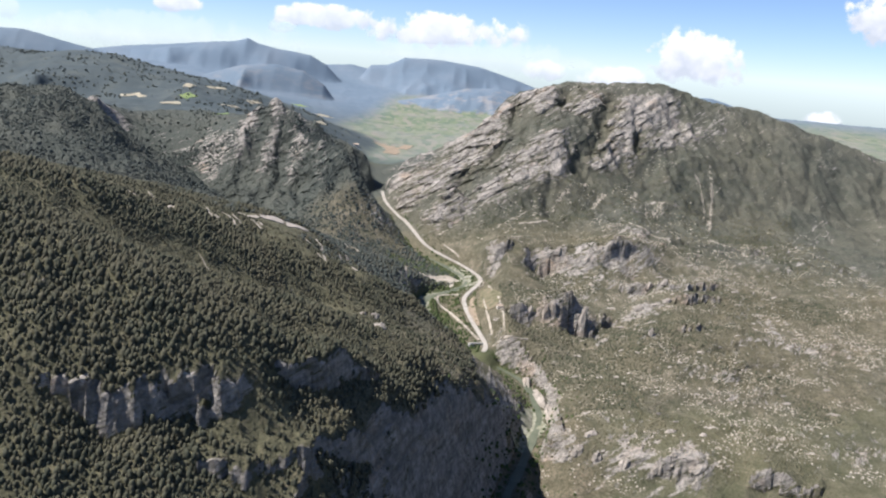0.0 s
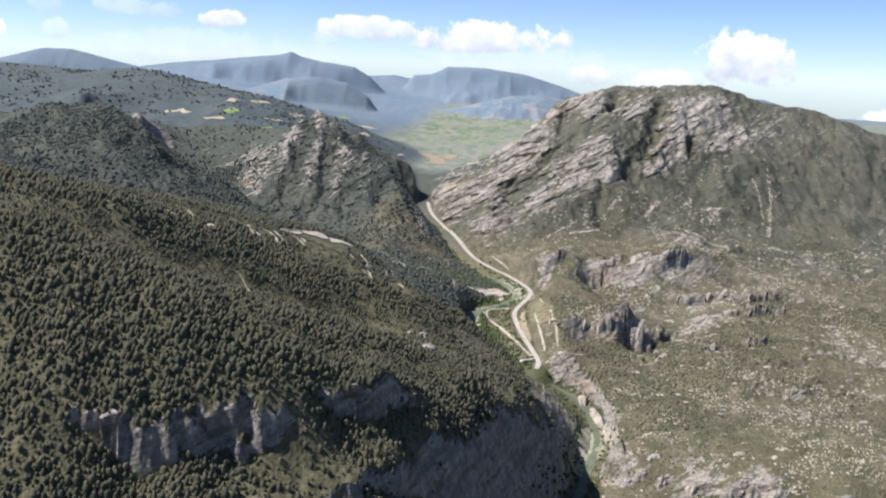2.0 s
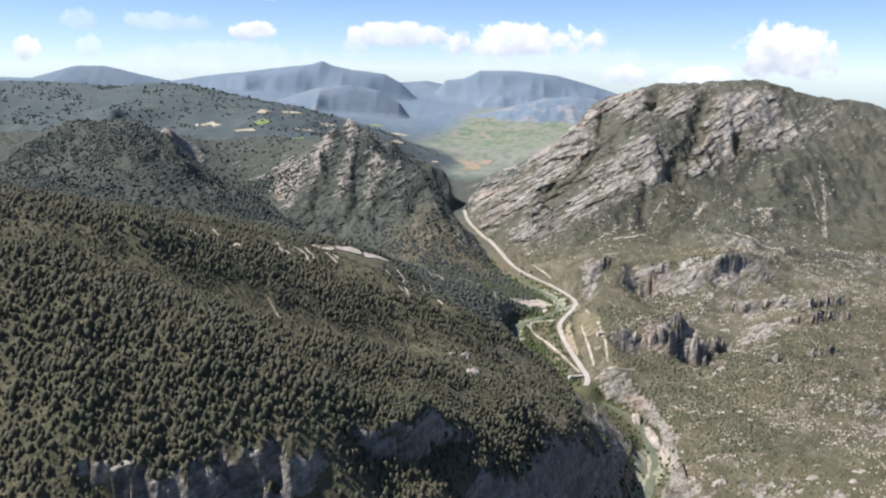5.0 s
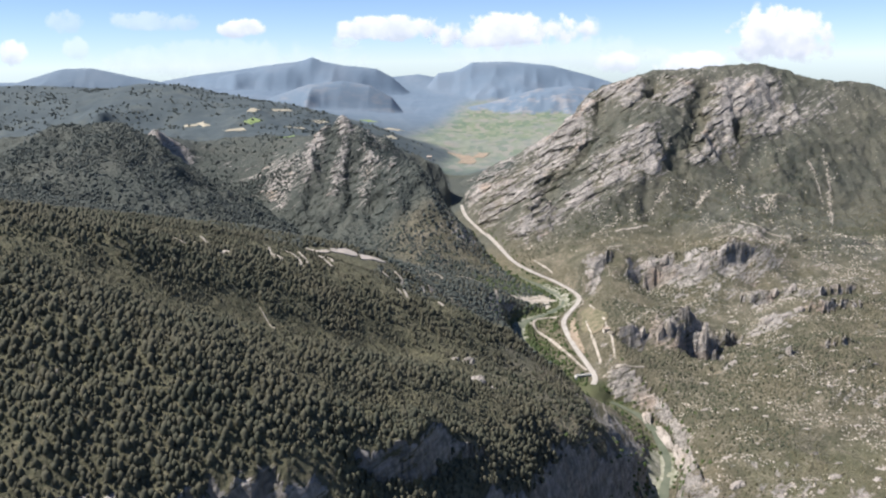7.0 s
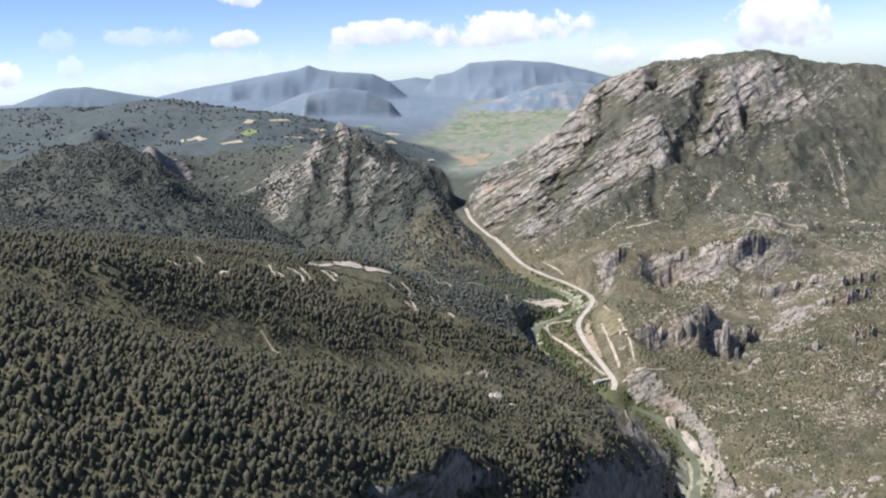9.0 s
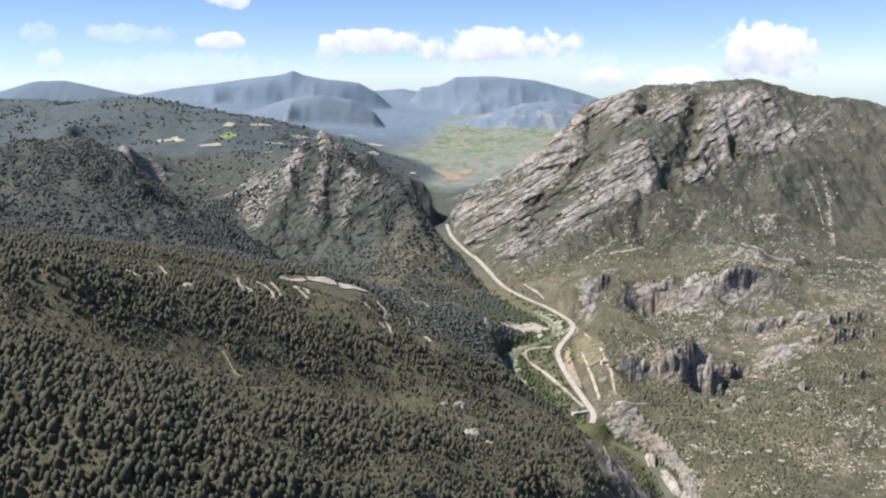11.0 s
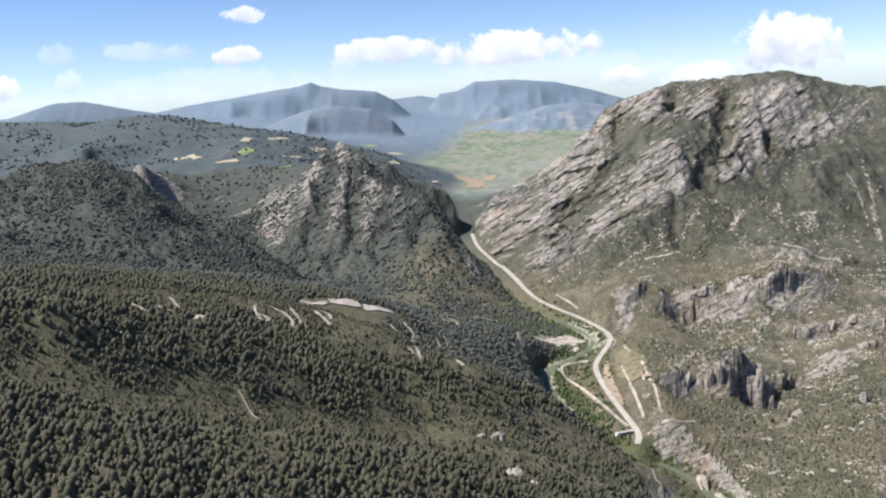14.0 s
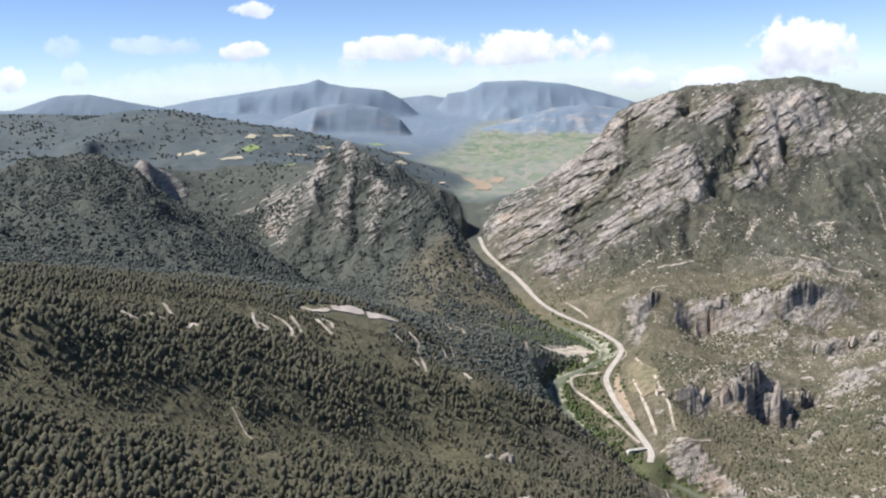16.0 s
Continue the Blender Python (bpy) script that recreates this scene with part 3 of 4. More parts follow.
    cliff = face * smooth(-14, 10, z - foot + 14 * fractal(x, y, 60, 3, 71)) * (0.6 + 0.4 * smooth(700, 300, x)) * smooth(2330, 2250, y)
    rock = np.clip(0.60 * (1 - face) * (1 - 0.85 * shelf) * (1 - tooth) * smooth(0.55, 1.05, slope) * (1 - upland) + face * (0.10 + 0.14 * cliff + 0.22 * cliff * smooth(0.1, 0.6, fractal(wx, wy, 130, 3, 105)) + 0.20 * smooth(0.15, 0.6, fractal(0.9 * x - 0.5 * y, 0.5 * y, 80, 4, 141)) + 0.32 * buttress - 0.4 * ravine), 0, 1)
    rock = rock + tooth * (0.36 * smooth(-170, -280, x) * smooth(120, 170, z) + 0.26 * tooth_rib - 0.2 * tooth_gully - 0.10 * smooth(160, 110, z)) + 0.08 * shelf * steep + 0.16 * smooth(-420, -480, x) * smooth(1900, 1980, y) * smooth(2110, 2060, y)
    rock = rock * (1 - ledge) * (1 - 0.65 * smooth(60, 100, x) * smooth(230, 170, x) * smooth(1130, 1160, y) * smooth(1600, 1520, y))
    fv = v - np.floor(v)
    rock = np.maximum(rock, right_slope * (0.17 + 0.20 * fractal(x, y, 130, 4, 41) + 0.22 * breaks * smooth(0.25, 0.36, fv) * smooth(0.68, 0.58, fv)))
    for cx, cy, r in CRAGS:
        rock = np.maximum(rock, 0.62 * np.exp(-(((x - cx) / r) ** 2 + ((y - cy) / r) ** 2)))
    rock = rock * (1 - 0.5 * left_wood * (1 - ledge)) * smooth(14, 24, dr)
    rock = np.where(y > 3300, pale_hill, rock)
    valley = smooth(-420, -250, x + 0.12 * (3000 - y)) * smooth(2250, 2500, y) * smooth(0.32, 0.18, slope) * smooth(230, 190, z) * smooth(2.0, 0.2, z - before)
    meadow = np.clip(valley + 0.9 * smooth(24, 12, dr) * smooth(1100, 1140, y) * smooth(1600, 1500, y) + 0.35 * smooth(1030, 960, y + 60 * fractal(x, y, 120, 3, 97)) * smooth(190, 240, x), 0, 1)
    wood = np.clip(left_wood + shelf + upland + 0.65 * face * (1 - 0.6 * buttress) + 0.9 * tooth + smooth(1900, 2020, y) * smooth(40, -30, x) * smooth(2600, 2400, y) + smooth(-330, -420, x) * smooth(1700, 1900, y) + smooth(-150, -260, x) * smooth(1040, 1140, y), 0, 1) * (1 - meadow)
    return z, dict(rock=np.clip(rock, 0, 1), wood=wood, meadow=meadow, far=far, ledge=ledge, cliff=cliff, tooth=tooth, shelf=shelf, buttress=buttress, litter=np.maximum(left_wood, smooth(140, 110, x) * smooth(940, 880, y)))


def heights(x, y):
    return terrain(np.atleast_1d(np.asarray(x, float)), np.atleast_1d(np.asarray(y, float)))[0]


# ---- helpers for meshes ----
def mesh_of(name, verts, faces, material, smooth_shade=False):
    me = bpy.data.meshes.new(name)
    me.from_pydata(verts if isinstance(verts, list) else verts.tolist(), [], faces if isinstance(faces, list) else faces.tolist())
    for m in material if isinstance(material, (list, tuple)) else [material]:
        me.materials.append(m)
    if smooth_shade:
        me.polygons.foreach_set("use_smooth", np.ones(len(me.polygons), bool))
    me.update()
    return me


def part(name, bm, material, parent, label=""):
    me = bpy.data.meshes.new(name)
    bm.to_mesh(me)
    bm.free()
    me.materials.append(material)
    ob = new(name, me)
    ob.parent = parent
    return tagged(ob, label)


# ---- the ground, one sheet of rings round the start ----
def build_ground():
    ang = np.radians(np.r_[np.arange(-36, 33, 0.095), np.arange(33, 324, 4.0)])
    rad = np.r_[0.5, 120, 240, 340, np.geomspace(390, 1350, 285), np.geomspace(1356, 1640, 44), np.geomspace(1643, 2300, 215), np.geomspace(2308, 2760, 46), np.geomspace(2775, 4960, 112)]
    A, R = np.meshgrid(ang, rad)
    x, y = (R * np.sin(A)).ravel(), (R * np.cos(A)).ravel()
    z, kind = terrain(x, y)
    na, nr = len(ang), len(rad)
    i = np.arange(nr - 1)[:, None] * na + np.arange(na)[None]
    j = np.arange(nr - 1)[:, None] * na + (np.arange(na)[None] + 1) % na
    faces = np.stack([i, j, j + na, i + na], -1).reshape(-1, 4)
    rock, ledge, cliff, tooth, shelf, buttress = (kind[k] for k in ("rock", "ledge", "cliff", "tooth", "shelf", "buttress"))
    # On the ledges over the gorge the rock shows where the ground is steep.
    zz = z.reshape(nr, na)
    steep = np.hypot(np.gradient(zz, rad, axis=0), np.clip(np.gradient(zz, ang, axis=1) / R, -4, 4)).ravel()
    rock = np.where((ledge > 0.5) | (kind["litter"] > 0.5), 0.80 * smooth(1.45, 2.3, steep), rock)
    across_river = smooth(100, 130, x) * smooth(1560, 1530, y)
    rock = np.maximum(rock, 0.72 * across_river * smooth(0.95, 1.5, steep))
    # Dipping beds stand out of the cliffs in broken courses; upright ribs out of the crags.
    across, along_bed = 0.88 * z - 0.47 * x, 0.88 * x + 0.47 * z

    def courses(thick, length, seed):
        """Beds of one thickness, cut into lengths, each standing out by chance; its upper edge slopes back."""
        k = across / thick + 0.8 * fractal(x, y, 9 * thick, 3, seed)
        bed = np.floor(k)
        run = np.floor(along_bed / length + 0.9 * fractal(x, z, 3 * length, 3, seed + 3) + 7 * hash01(bed, bed * 0, seed + 5))
        return hash01(bed, run, seed + 7) - 0.35 * smooth(0.45, 1.0, k - bed)

    thick_beds, thin_beds = courses(15.0, 46.0, 51), courses(6.0, 22.0, 61)
    ribs = fractal(x + 0.5 * y, 0.22 * z, 34, 5, 57, True, 0.6)
    joints = fractal(along_bed, 0.25 * across, 40, 4, 59, True)
    wu, wv = (0.8 * x + 0.6 * y) / 8 + 0.6 * fractal(x, y, 20, 3, 113), z / 9 + 0.6 * fractal(x + y, z, 22, 3, 115)
    small_blocks = hash01(np.floor(wu + 0.5 * np.floor(wv)), np.floor(wv), 117)
    wall = smooth(0.8, 1.4, steep) * np.maximum(smooth(420, 340, np.abs(x)) * smooth(1180, 1120, y) * (1 - ledge), across_river)
    bare_face = cliff * (0.25 + 0.75 * buttress)
    push = wall * (1 - 0.5 * across_river) * (4 * ribs + 4 * small_blocks) + bare_face * (7.5 * thick_beds + 5 * thin_beds + 5 * joints) + (tooth * 5 + shelf * 4) * ribs + 4 * tooth * thin_beds + ledge * smooth(0.9, 1.8, steep) * (1.2 * ribs + 4 * small_blocks)
    y = y - push * 0.8
    x = x - push * 0.6
    rock = np.clip(rock + cliff * (0.10 + 0.90 * buttress) * (0.30 * (thick_beds - 0.35) + 0.22 * (thin_beds - 0.35) + 0.10 * joints) + tooth * (0.16 * ribs + 0.14 * (thin_beds - 0.4)) * smooth(130, 210, z) + shelf * 0.05 * ribs, 0, 1)
    kind["rock"] = rock
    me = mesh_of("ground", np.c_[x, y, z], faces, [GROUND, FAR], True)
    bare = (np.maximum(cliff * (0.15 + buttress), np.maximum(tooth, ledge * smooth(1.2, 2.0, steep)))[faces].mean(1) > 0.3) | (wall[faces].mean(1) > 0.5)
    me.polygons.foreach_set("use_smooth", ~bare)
    # Faces beyond this line take the colour with haze mixed in.
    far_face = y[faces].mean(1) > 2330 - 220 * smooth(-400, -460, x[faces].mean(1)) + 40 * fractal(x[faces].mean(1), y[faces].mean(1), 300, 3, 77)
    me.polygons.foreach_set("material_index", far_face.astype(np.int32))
    for key in ("rock", "wood", "litter", "meadow", "far"):
        me.attributes.new(key, "FLOAT", "POINT").data.foreach_set("value", kind[key].astype(np.float32))
    tagged(new("ground", me), "rugged limestone hills and wooded slopes round a river gorge", "ground", kind="structure")


build_ground()


# ---- river and road ----
def ribbon(name, line, width, material, lift, label, category, kind="structure", step=6.0, drape=False, wobble=0.0):
    c = curve_through(line, step)
    d = np.gradient(c[:, :2], axis=0)
    d /= np.linalg.norm(d, axis=1)[:, None] + 1e-9
    side = np.c_[d[:, 1], -d[:, 0]]
    s = np.arange(len(c))
    if isinstance(width, (list, tuple)):
        width = np.interp(s / s[-1], np.linspace(0, 1, len(width)), width)
    rows = []
    for u in (-1, -0.33, 0.33, 1):
        w = width * (1 + wobble * fractal(s * step, s * 0.0 + 40 * u, 34, 4, 91))
        p = c[:, :2] + side * (u * w / 2)[:, None]
        z = heights(p[:, 0], p[:, 1]) if drape else c[:, 2]
        rows.append(np.c_[p, z + lift])
    top = np.concatenate(rows)
    m, k = len(c), len(rows)
    low = top - [0, 0, max(1.0, lift)]
    v = np.concatenate([top, low])
    f = [(b * m + i, b * m + i + 1, (b + 1) * m + i + 1, (b + 1) * m + i) for b in range(k - 1) for i in range(m - 1)]
    n0 = k * m
    f += [(i, n0 + i, n0 + i + 1, i + 1) for i in range(m - 1)]
    f += [((k - 1) * m + i, (k - 1) * m + i + 1, n0 + (k - 1) * m + i + 1, n0 + (k - 1) * m + i) for i in range(m - 1)]
    return tagged(new(name, mesh_of(name, v, f, material, False)), label, category, kind=kind)


ribbon("water", RIVER[:-3], 9, WATER, 0.6, "shallow green-grey river winding through the gorge", "river", wobble=0.5)
ribbon("road", MAIN_ROAD, 6.8, ROAD, 0.9, "pale two-lane valley road beside the river", "road")


# ---- clouds, far behind the last range ----
def cloud_material():
    n = Nodes("cumulus")
    p = n.coord()
    sep = n.t.nodes.new("ShaderNodeSeparateXYZ")
    n.put(sep.inputs[0], p)
    x, y = sep.outputs[0], sep.outputs[1]
    low = n.math("MULTIPLY", n.math("MINIMUM", y, 0.0), 1.25)
    high = n.math("MAXIMUM", y, 0.0)
    r2 = n.math("ADD", n.math("MULTIPLY", x, x), n.math("ADD", n.math("MULTIPLY", low, low), n.math("MULTIPLY", high, high)))
    world_pos = n.t.nodes.new("ShaderNodeNewGeometry").outputs["Position"]
    lumps = n.noise(world_pos, 0.012, 7, 0.58)
    wisps = n.noise(world_pos, 0.004, 4, 0.5)
    body = n.math("ADD", n.math("SUBTRACT", 1.02, r2), n.math("ADD", n.math("MULTIPLY", n.math("SUBTRACT", lumps, 0.5), 2.4), n.math("MULTIPLY", n.math("SUBTRACT", wisps, 0.5), 2.0)))
    inside = n.math("MULTIPLY", n.math("SUBTRACT", 1.0, n.math("MULTIPLY", x, x)), n.math("SUBTRACT", 1.0, n.math("MULTIPLY", y, y)))
    thick = n.math("MULTIPLY", n.ramp(body, [(0.18, 0.0), (0.62, 1.0)]), n.ramp(inside, [(0.02, 0.0), (0.25, 1.0)]))
    shade = n.math("ADD", n.math("MULTIPLY", y, 0.42), n.math("MULTIPLY", n.noise(world_pos, 0.009, 5, 0.5), 0.9))
    col = n.ramp(shade, [(0.20, (0.60, 0.64, 0.68)), (0.48, (0.82, 0.83, 0.84)), (0.70, (0.95, 0.95, 0.93))])
    em, tr, mx = (n.t.nodes.new("ShaderNode" + k) for k in ("Emission", "BsdfTransparent", "MixShader"))
    n.put(em.inputs[0], col)
    em.inputs[1].default_value = CLOUD_GLOW
    dens = n.t.nodes.new("ShaderNodeObjectInfo").outputs["Alpha"]
    n.put(mx.inputs[0], n.math("MULTIPLY", thick, dens))
    n.t.links.new(tr.outputs[0], mx.inputs[1])
    n.t.links.new(em.outputs[0], mx.inputs[2])
    n.t.links.new(mx.outputs[0], n.out.inputs["Surface"])
    return n.mat


CLOUD_GLOW = 0.68
CLOUD = cloud_material()


def cloud(x, z, half_w, half_h, dense, label, y=4885):
    """A bulging bank of cumulus that faces the valley."""
    k = 16
    u = np.linspace(-1, 1, k)
    U, V = np.meshgrid(u, u)
    bulge = 0.25 * np.clip(1 - U**2 - V**2, 0, 1)
    v = np.c_[U.ravel(), V.ravel(), bulge.ravel()]
    f = [(b * k + a, b * k + a + 1, (b + 1) * k + a + 1, (b + 1) * k + a) for b in range(k - 1) for a in range(k - 1)]
    ob = new("cloud", mesh_of("cloud", v, f, CLOUD, True))
    ob.matrix_world = pose(x, y, z, 90, 0, 0) @ Matrix.Diagonal((half_w, half_h, 60, 1))
    ob.color = (1, 1, 1, dense)
    ob.visible_shadow = False
    tagged(ob, label, "cloud", "clouds over the mountains")


for spec in [
    (1445, 497, 330, 185, 1.0, "tall white cumulus cloud with billowing top"),
    (-570, 572, 360, 80, 0.9, "long low bank of white cumulus cloud"),
    (37, 545, 500, 112, 0.95, "long white cumulus cloud with rounded heaps"),
    (-1384, 593, 160, 66, 0.9, "small flat white cloud"),
    (-1888, 631, 300, 70, 0.35, "thin wispy streak of cloud"),
    (-2663, 483, 110, 85, 0.8, "small white cumulus cloud"),
    (-2325, 499, 95, 80, 0.35, "faint small puff of cloud"),
    (617, 372, 150, 75, 0.75, "soft white cumulus puff behind a mountain"),
    (990, 345, 240, 95, 0.85, "low white cumulus bank behind a mountain"),
    (2470, 789, 280, 190, 1.0, "large white cumulus cloud"),
    (2180, 185, 170, 90, 0.8, "white cumulus puff behind a ridge"),
    (-1344, 790, 140, 60, 0.8, "small white cloud high over the hills"),
    (-2373, 640, 130, 80, 0.3, "faint wisp of cloud"),
    (-839, 510, 90, 50, 0.3, "faint puff of cloud"),
    # Two glowing sheets imitate the pale haze low in the sky.
    (300, 420, 700, 110, 0.2, "glowing sheet of pale haze over the horizon"),
    (-1500, 430, 900, 120, 0.2, "glowing sheet of pale haze over the horizon"),
]:
    cloud(*spec)

# ---- plants and loose stone ----
def fast_mesh(name, verts, tris, material, shade=True):
    me = bpy.data.meshes.new(name)
    me.vertices.add(len(verts))
    me.vertices.foreach_set("co", np.ascontiguousarray(verts, np.float32).ravel())
    me.loops.add(tris.size)
    me.loops.foreach_set("vertex_index", np.ascontiguousarray(tris, np.int32).ravel())
    me.polygons.add(len(tris))
    me.polygons.foreach_set("loop_start", np.arange(0, tris.size, 3, dtype=np.int32))
    me.materials.append(material)
    me.update(calc_edges=True)
    me.polygons.foreach_set("use_smooth", np.full(len(tris), shade))
    return me


def shell(rng, sides, profile, jag, lean=0.0, tip=0.12, floor=True):
    """A lumpy closed crown: rings of (height, radius) with jagged edges."""
    v, f = [], []
    v.append((0, 0, profile[0][0]))
    for h, r in profile:
        a0 = rng.random() * 6.28
        for k in range(sides):
            a = a0 * 0.1 + k * 6.2832 / sides
            rr = r * (1 + jag * (rng.random() * 2 - 1))
            v.append((rr * math.cos(a) + lean * h, rr * math.sin(a), h + jag * 0.35 * r * (rng.random() * 2 - 1)))
    v.append((lean * profile[-1][0], 0, profile[-1][0] + tip))
    m = len(profile)
    for k in range(sides):
        if floor:
            f.append((0, 1 + (k + 1) % sides, 1 + k))
        for b in range(m - 1):
            p, q = 1 + b * sides + k, 1 + b * sides + (k + 1) % sides
            f += [(p, q, q + sides), (p, q + sides, p + sides)]
        f.append((1 + (m - 1) * sides + k, 1 + (m - 1) * sides + (k + 1) % sides, len(v) - 1))
    return np.array(v), np.array(f)


def scatter(name, spots, forms, sizes, rng, material, label, category, shade=True):
    """Many plants or stones in one mesh: spots (x, y, z), each a turned and sized copy of one of the forms."""
    V, F, base = [], [], 0
    pick = rng.integers(0, len(forms), len(spots))
    for k, (fv, ft) in enumerate(forms):
        s = np.nonzero(pick == k)[0]
        if not len(s):
            continue
        a, sz = rng.random(len(s)) * 6.2832, sizes[s]
        c, d = np.cos(a)[:, None], np.sin(a)[:, None]
        x = fv[None, :, 0] * c - fv[None, :, 1] * d
        y = fv[None, :, 0] * d + fv[None, :, 1] * c
        z = np.broadcast_to(fv[None, :, 2], x.shape)
        st = (0.8 + 0.45 * rng.random((len(s), 1)))
        v = np.stack([x, y, z * st], -1) * sz[:, None, None] + spots[s][:, None, :]
        V.append(v.reshape(-1, 3))
        F.append((ft[None] + (base + np.arange(len(s)) * len(fv))[:, None, None]).reshape(-1, 3))
        base += v.shape[0] * v.shape[1]
    ob = new(name, fast_mesh(name, np.concatenate(V), np.concatenate(F), material, shade))
    return tagged(ob, label, category, kind="stuff")


rng = np.random.default_rng(7)
TRACKS = [
    ([(-292, 846), (-277, 836), (-282, 860)], 2.6), ([(-285, 873), (-273, 869)], 2.2), ([(-290, 910), (-278, 895)], 2.0), ([(-258, 868), (-258, 880), (-252, 878)], 2.6),
    ([(-243, 968), (-236, 947), (-226, 927), (-222, 935), (-231, 944)], 2.2), ([(-233, 982), (-211, 959), (-205, 938), (-201, 942)], 2.2), ([(-221, 1000), (-211, 978), (-202, 957)], 2.2),
    ([(-203, 1013), (-195, 1000), (-184, 982)], 2.4), ([(-204, 1030), (-195, 1027), (-186, 998)], 2.8), ([(-148, 1080), (-138, 1068)], 2.2),
    ([(-136, 1103), (-126, 1090), (-125, 1070), (-116, 1022), (-110, 994)], 2.2), ([(-123, 1014), (-116, 998)], 2.0), ([(-113, 1292), (-98, 1284), (-92, 1265)], 2.4), ([(-118, 1290), (-108, 1262)], 2.0),
    ([(-106, 1113), (-101, 1093)], 2.0), ([(-101, 1152), (-94, 1107)], 2.0), ([(-136, 1216), (-122, 1208)], 1.8), ([(-206, 794), (-196, 782), (-188, 772)], 0.8), ([(-81, 1028), (-75, 1018)], 2.6),
    ([(-82, 1478), (-49, 1488)], 2.2), ([(-78, 1402), (-52, 1412), (-20, 1392), (4, 1402)], 3.4), ([(-22, 1372), (-19, 1280)], 2.8),
    ([(103, 1317), (106, 1251), (111, 1195)], 2.0), ([(115, 1378), (125, 1287), (126, 1223), (126, 1172)], 2.2), ([(106, 1452), (110, 1426), (101, 1404)], 2.0),
    ([(70, 1365), (38, 1352), (32, 1331), (50, 1297), (75, 1226), (92, 1188)], 3.6), ([(-38, 1773), (-9, 1673), (-1, 1627), (17, 1582), (37, 1566)], 2.4), ([(42, 1597), (71, 1549)], 2.0),
    ([(130, 1488), (163, 1530), (182, 1534)], 3.0), ([(181, 1613), (219, 1614), (237, 1619)], 2.0), ([(384, 1612), (410, 1580), (455, 1567)], 2.4), ([(110, 1170), (135, 1155), (158, 1157)], 1.6), ([(101, 1090), (95, 1010), (90, 940)], 1.6),
]
PINE_FORMS = [shell(rng, 5, [(0.04, 0.30), (0.40, 0.36), (0.72, 0.22)], 0.30, rng.uniform(-0.06, 0.06), 0.22, False) for _ in range(10)]
PINE_FORMS += [shell(rng, 5, [(0.0, 0.36), (0.48, 0.30)], 0.34, rng.uniform(-0.06, 0.06), 0.42, False) for _ in range(5)]
LOW_FORMS = [shell(rng, 5, [(0.0, 0.5), (0.55, 0.42)], 0.35, 0.0, 0.2, False) for _ in range(8)]
ROCK_FORMS = [shell(rng, 5, [(-0.2, 0.62), (0.26, 0.50)], 0.5) for _ in range(14)]


def plots(x0, x1, y0, y1, step, rng):
    """A jittered grid of places in plan."""
    X, Y = np.meshgrid(np.arange(x0, x1, step), np.arange(y0, y1, step))
    return X.ravel() + rng.uniform(-0.48, 0.48, X.size) * step, Y.ravel() + rng.uniform(-0.48, 0.48, X.size) * step


def clear_of_lines(x, y, gap):
    d = np.full(x.shape, 1e9)
    for c in (RIVER_C, ROAD_C):
        for p in c[::1]:
            d = np.minimum(d, (x - p[0]) ** 2 + (y - p[1]) ** 2)
    return d > gap * gap


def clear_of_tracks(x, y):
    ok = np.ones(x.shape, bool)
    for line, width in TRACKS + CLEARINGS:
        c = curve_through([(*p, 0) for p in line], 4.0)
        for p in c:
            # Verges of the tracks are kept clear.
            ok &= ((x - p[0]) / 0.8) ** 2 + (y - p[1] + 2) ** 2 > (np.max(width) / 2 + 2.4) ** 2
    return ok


def steepness(x, y):
    z = heights(x, y)
    return np.hypot((heights(x + 4, y) - z) / 4, (heights(x, y + 4) - z) / 4)


GLADE = [([(-345, 640), (-262, 692), (-238, 728), (-205, 764), (-173, 797), (-135, 846), (-98, 890), (-60, 890)], 24), ([(-130, 640), (-100, 640), (-60, 690), (-30, 740), (0, 800), (40, 830)], 16), ([(-330, 892), (-280, 915), (-225, 1015), (-150, 1050), (-90, 1075)], 34)]


def pine_wood():
    x, y = plots(-470, 70, 430, 1130, 2.75, rng)
    keep = np.abs(np.arctan2(x + 20, y - 20)) < 0.66
    x, y = x[keep], y[keep]
    thin = fractal(x, y, 90, 4, 61) + 0.6 * fractal(x, y, 22, 3, 62)
    glade = nearness(x + 14 * fractal(x, y, 40, 3, 131), y + 14 * fractal(x, y, 40, 3, 133), GLADE)
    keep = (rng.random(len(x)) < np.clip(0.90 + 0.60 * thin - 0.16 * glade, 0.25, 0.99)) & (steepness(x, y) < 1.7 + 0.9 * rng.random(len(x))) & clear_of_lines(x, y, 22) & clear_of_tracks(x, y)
    x, y, thin, glade = x[keep], y[keep], thin[keep], glade[keep]
    z = heights(x, y)
    size = (2.1 + 4.3 * rng.random(len(x)) ** 2.3 + 0.8 * thin) * (1 - 0.5 * glade)
    scatter("pine_wood", np.c_[x, y, z - 0.4], PINE_FORMS, np.clip(size, 0.9, 6.2), rng, PINE, "dense dark green pine wood on a steep hillside", "trees")


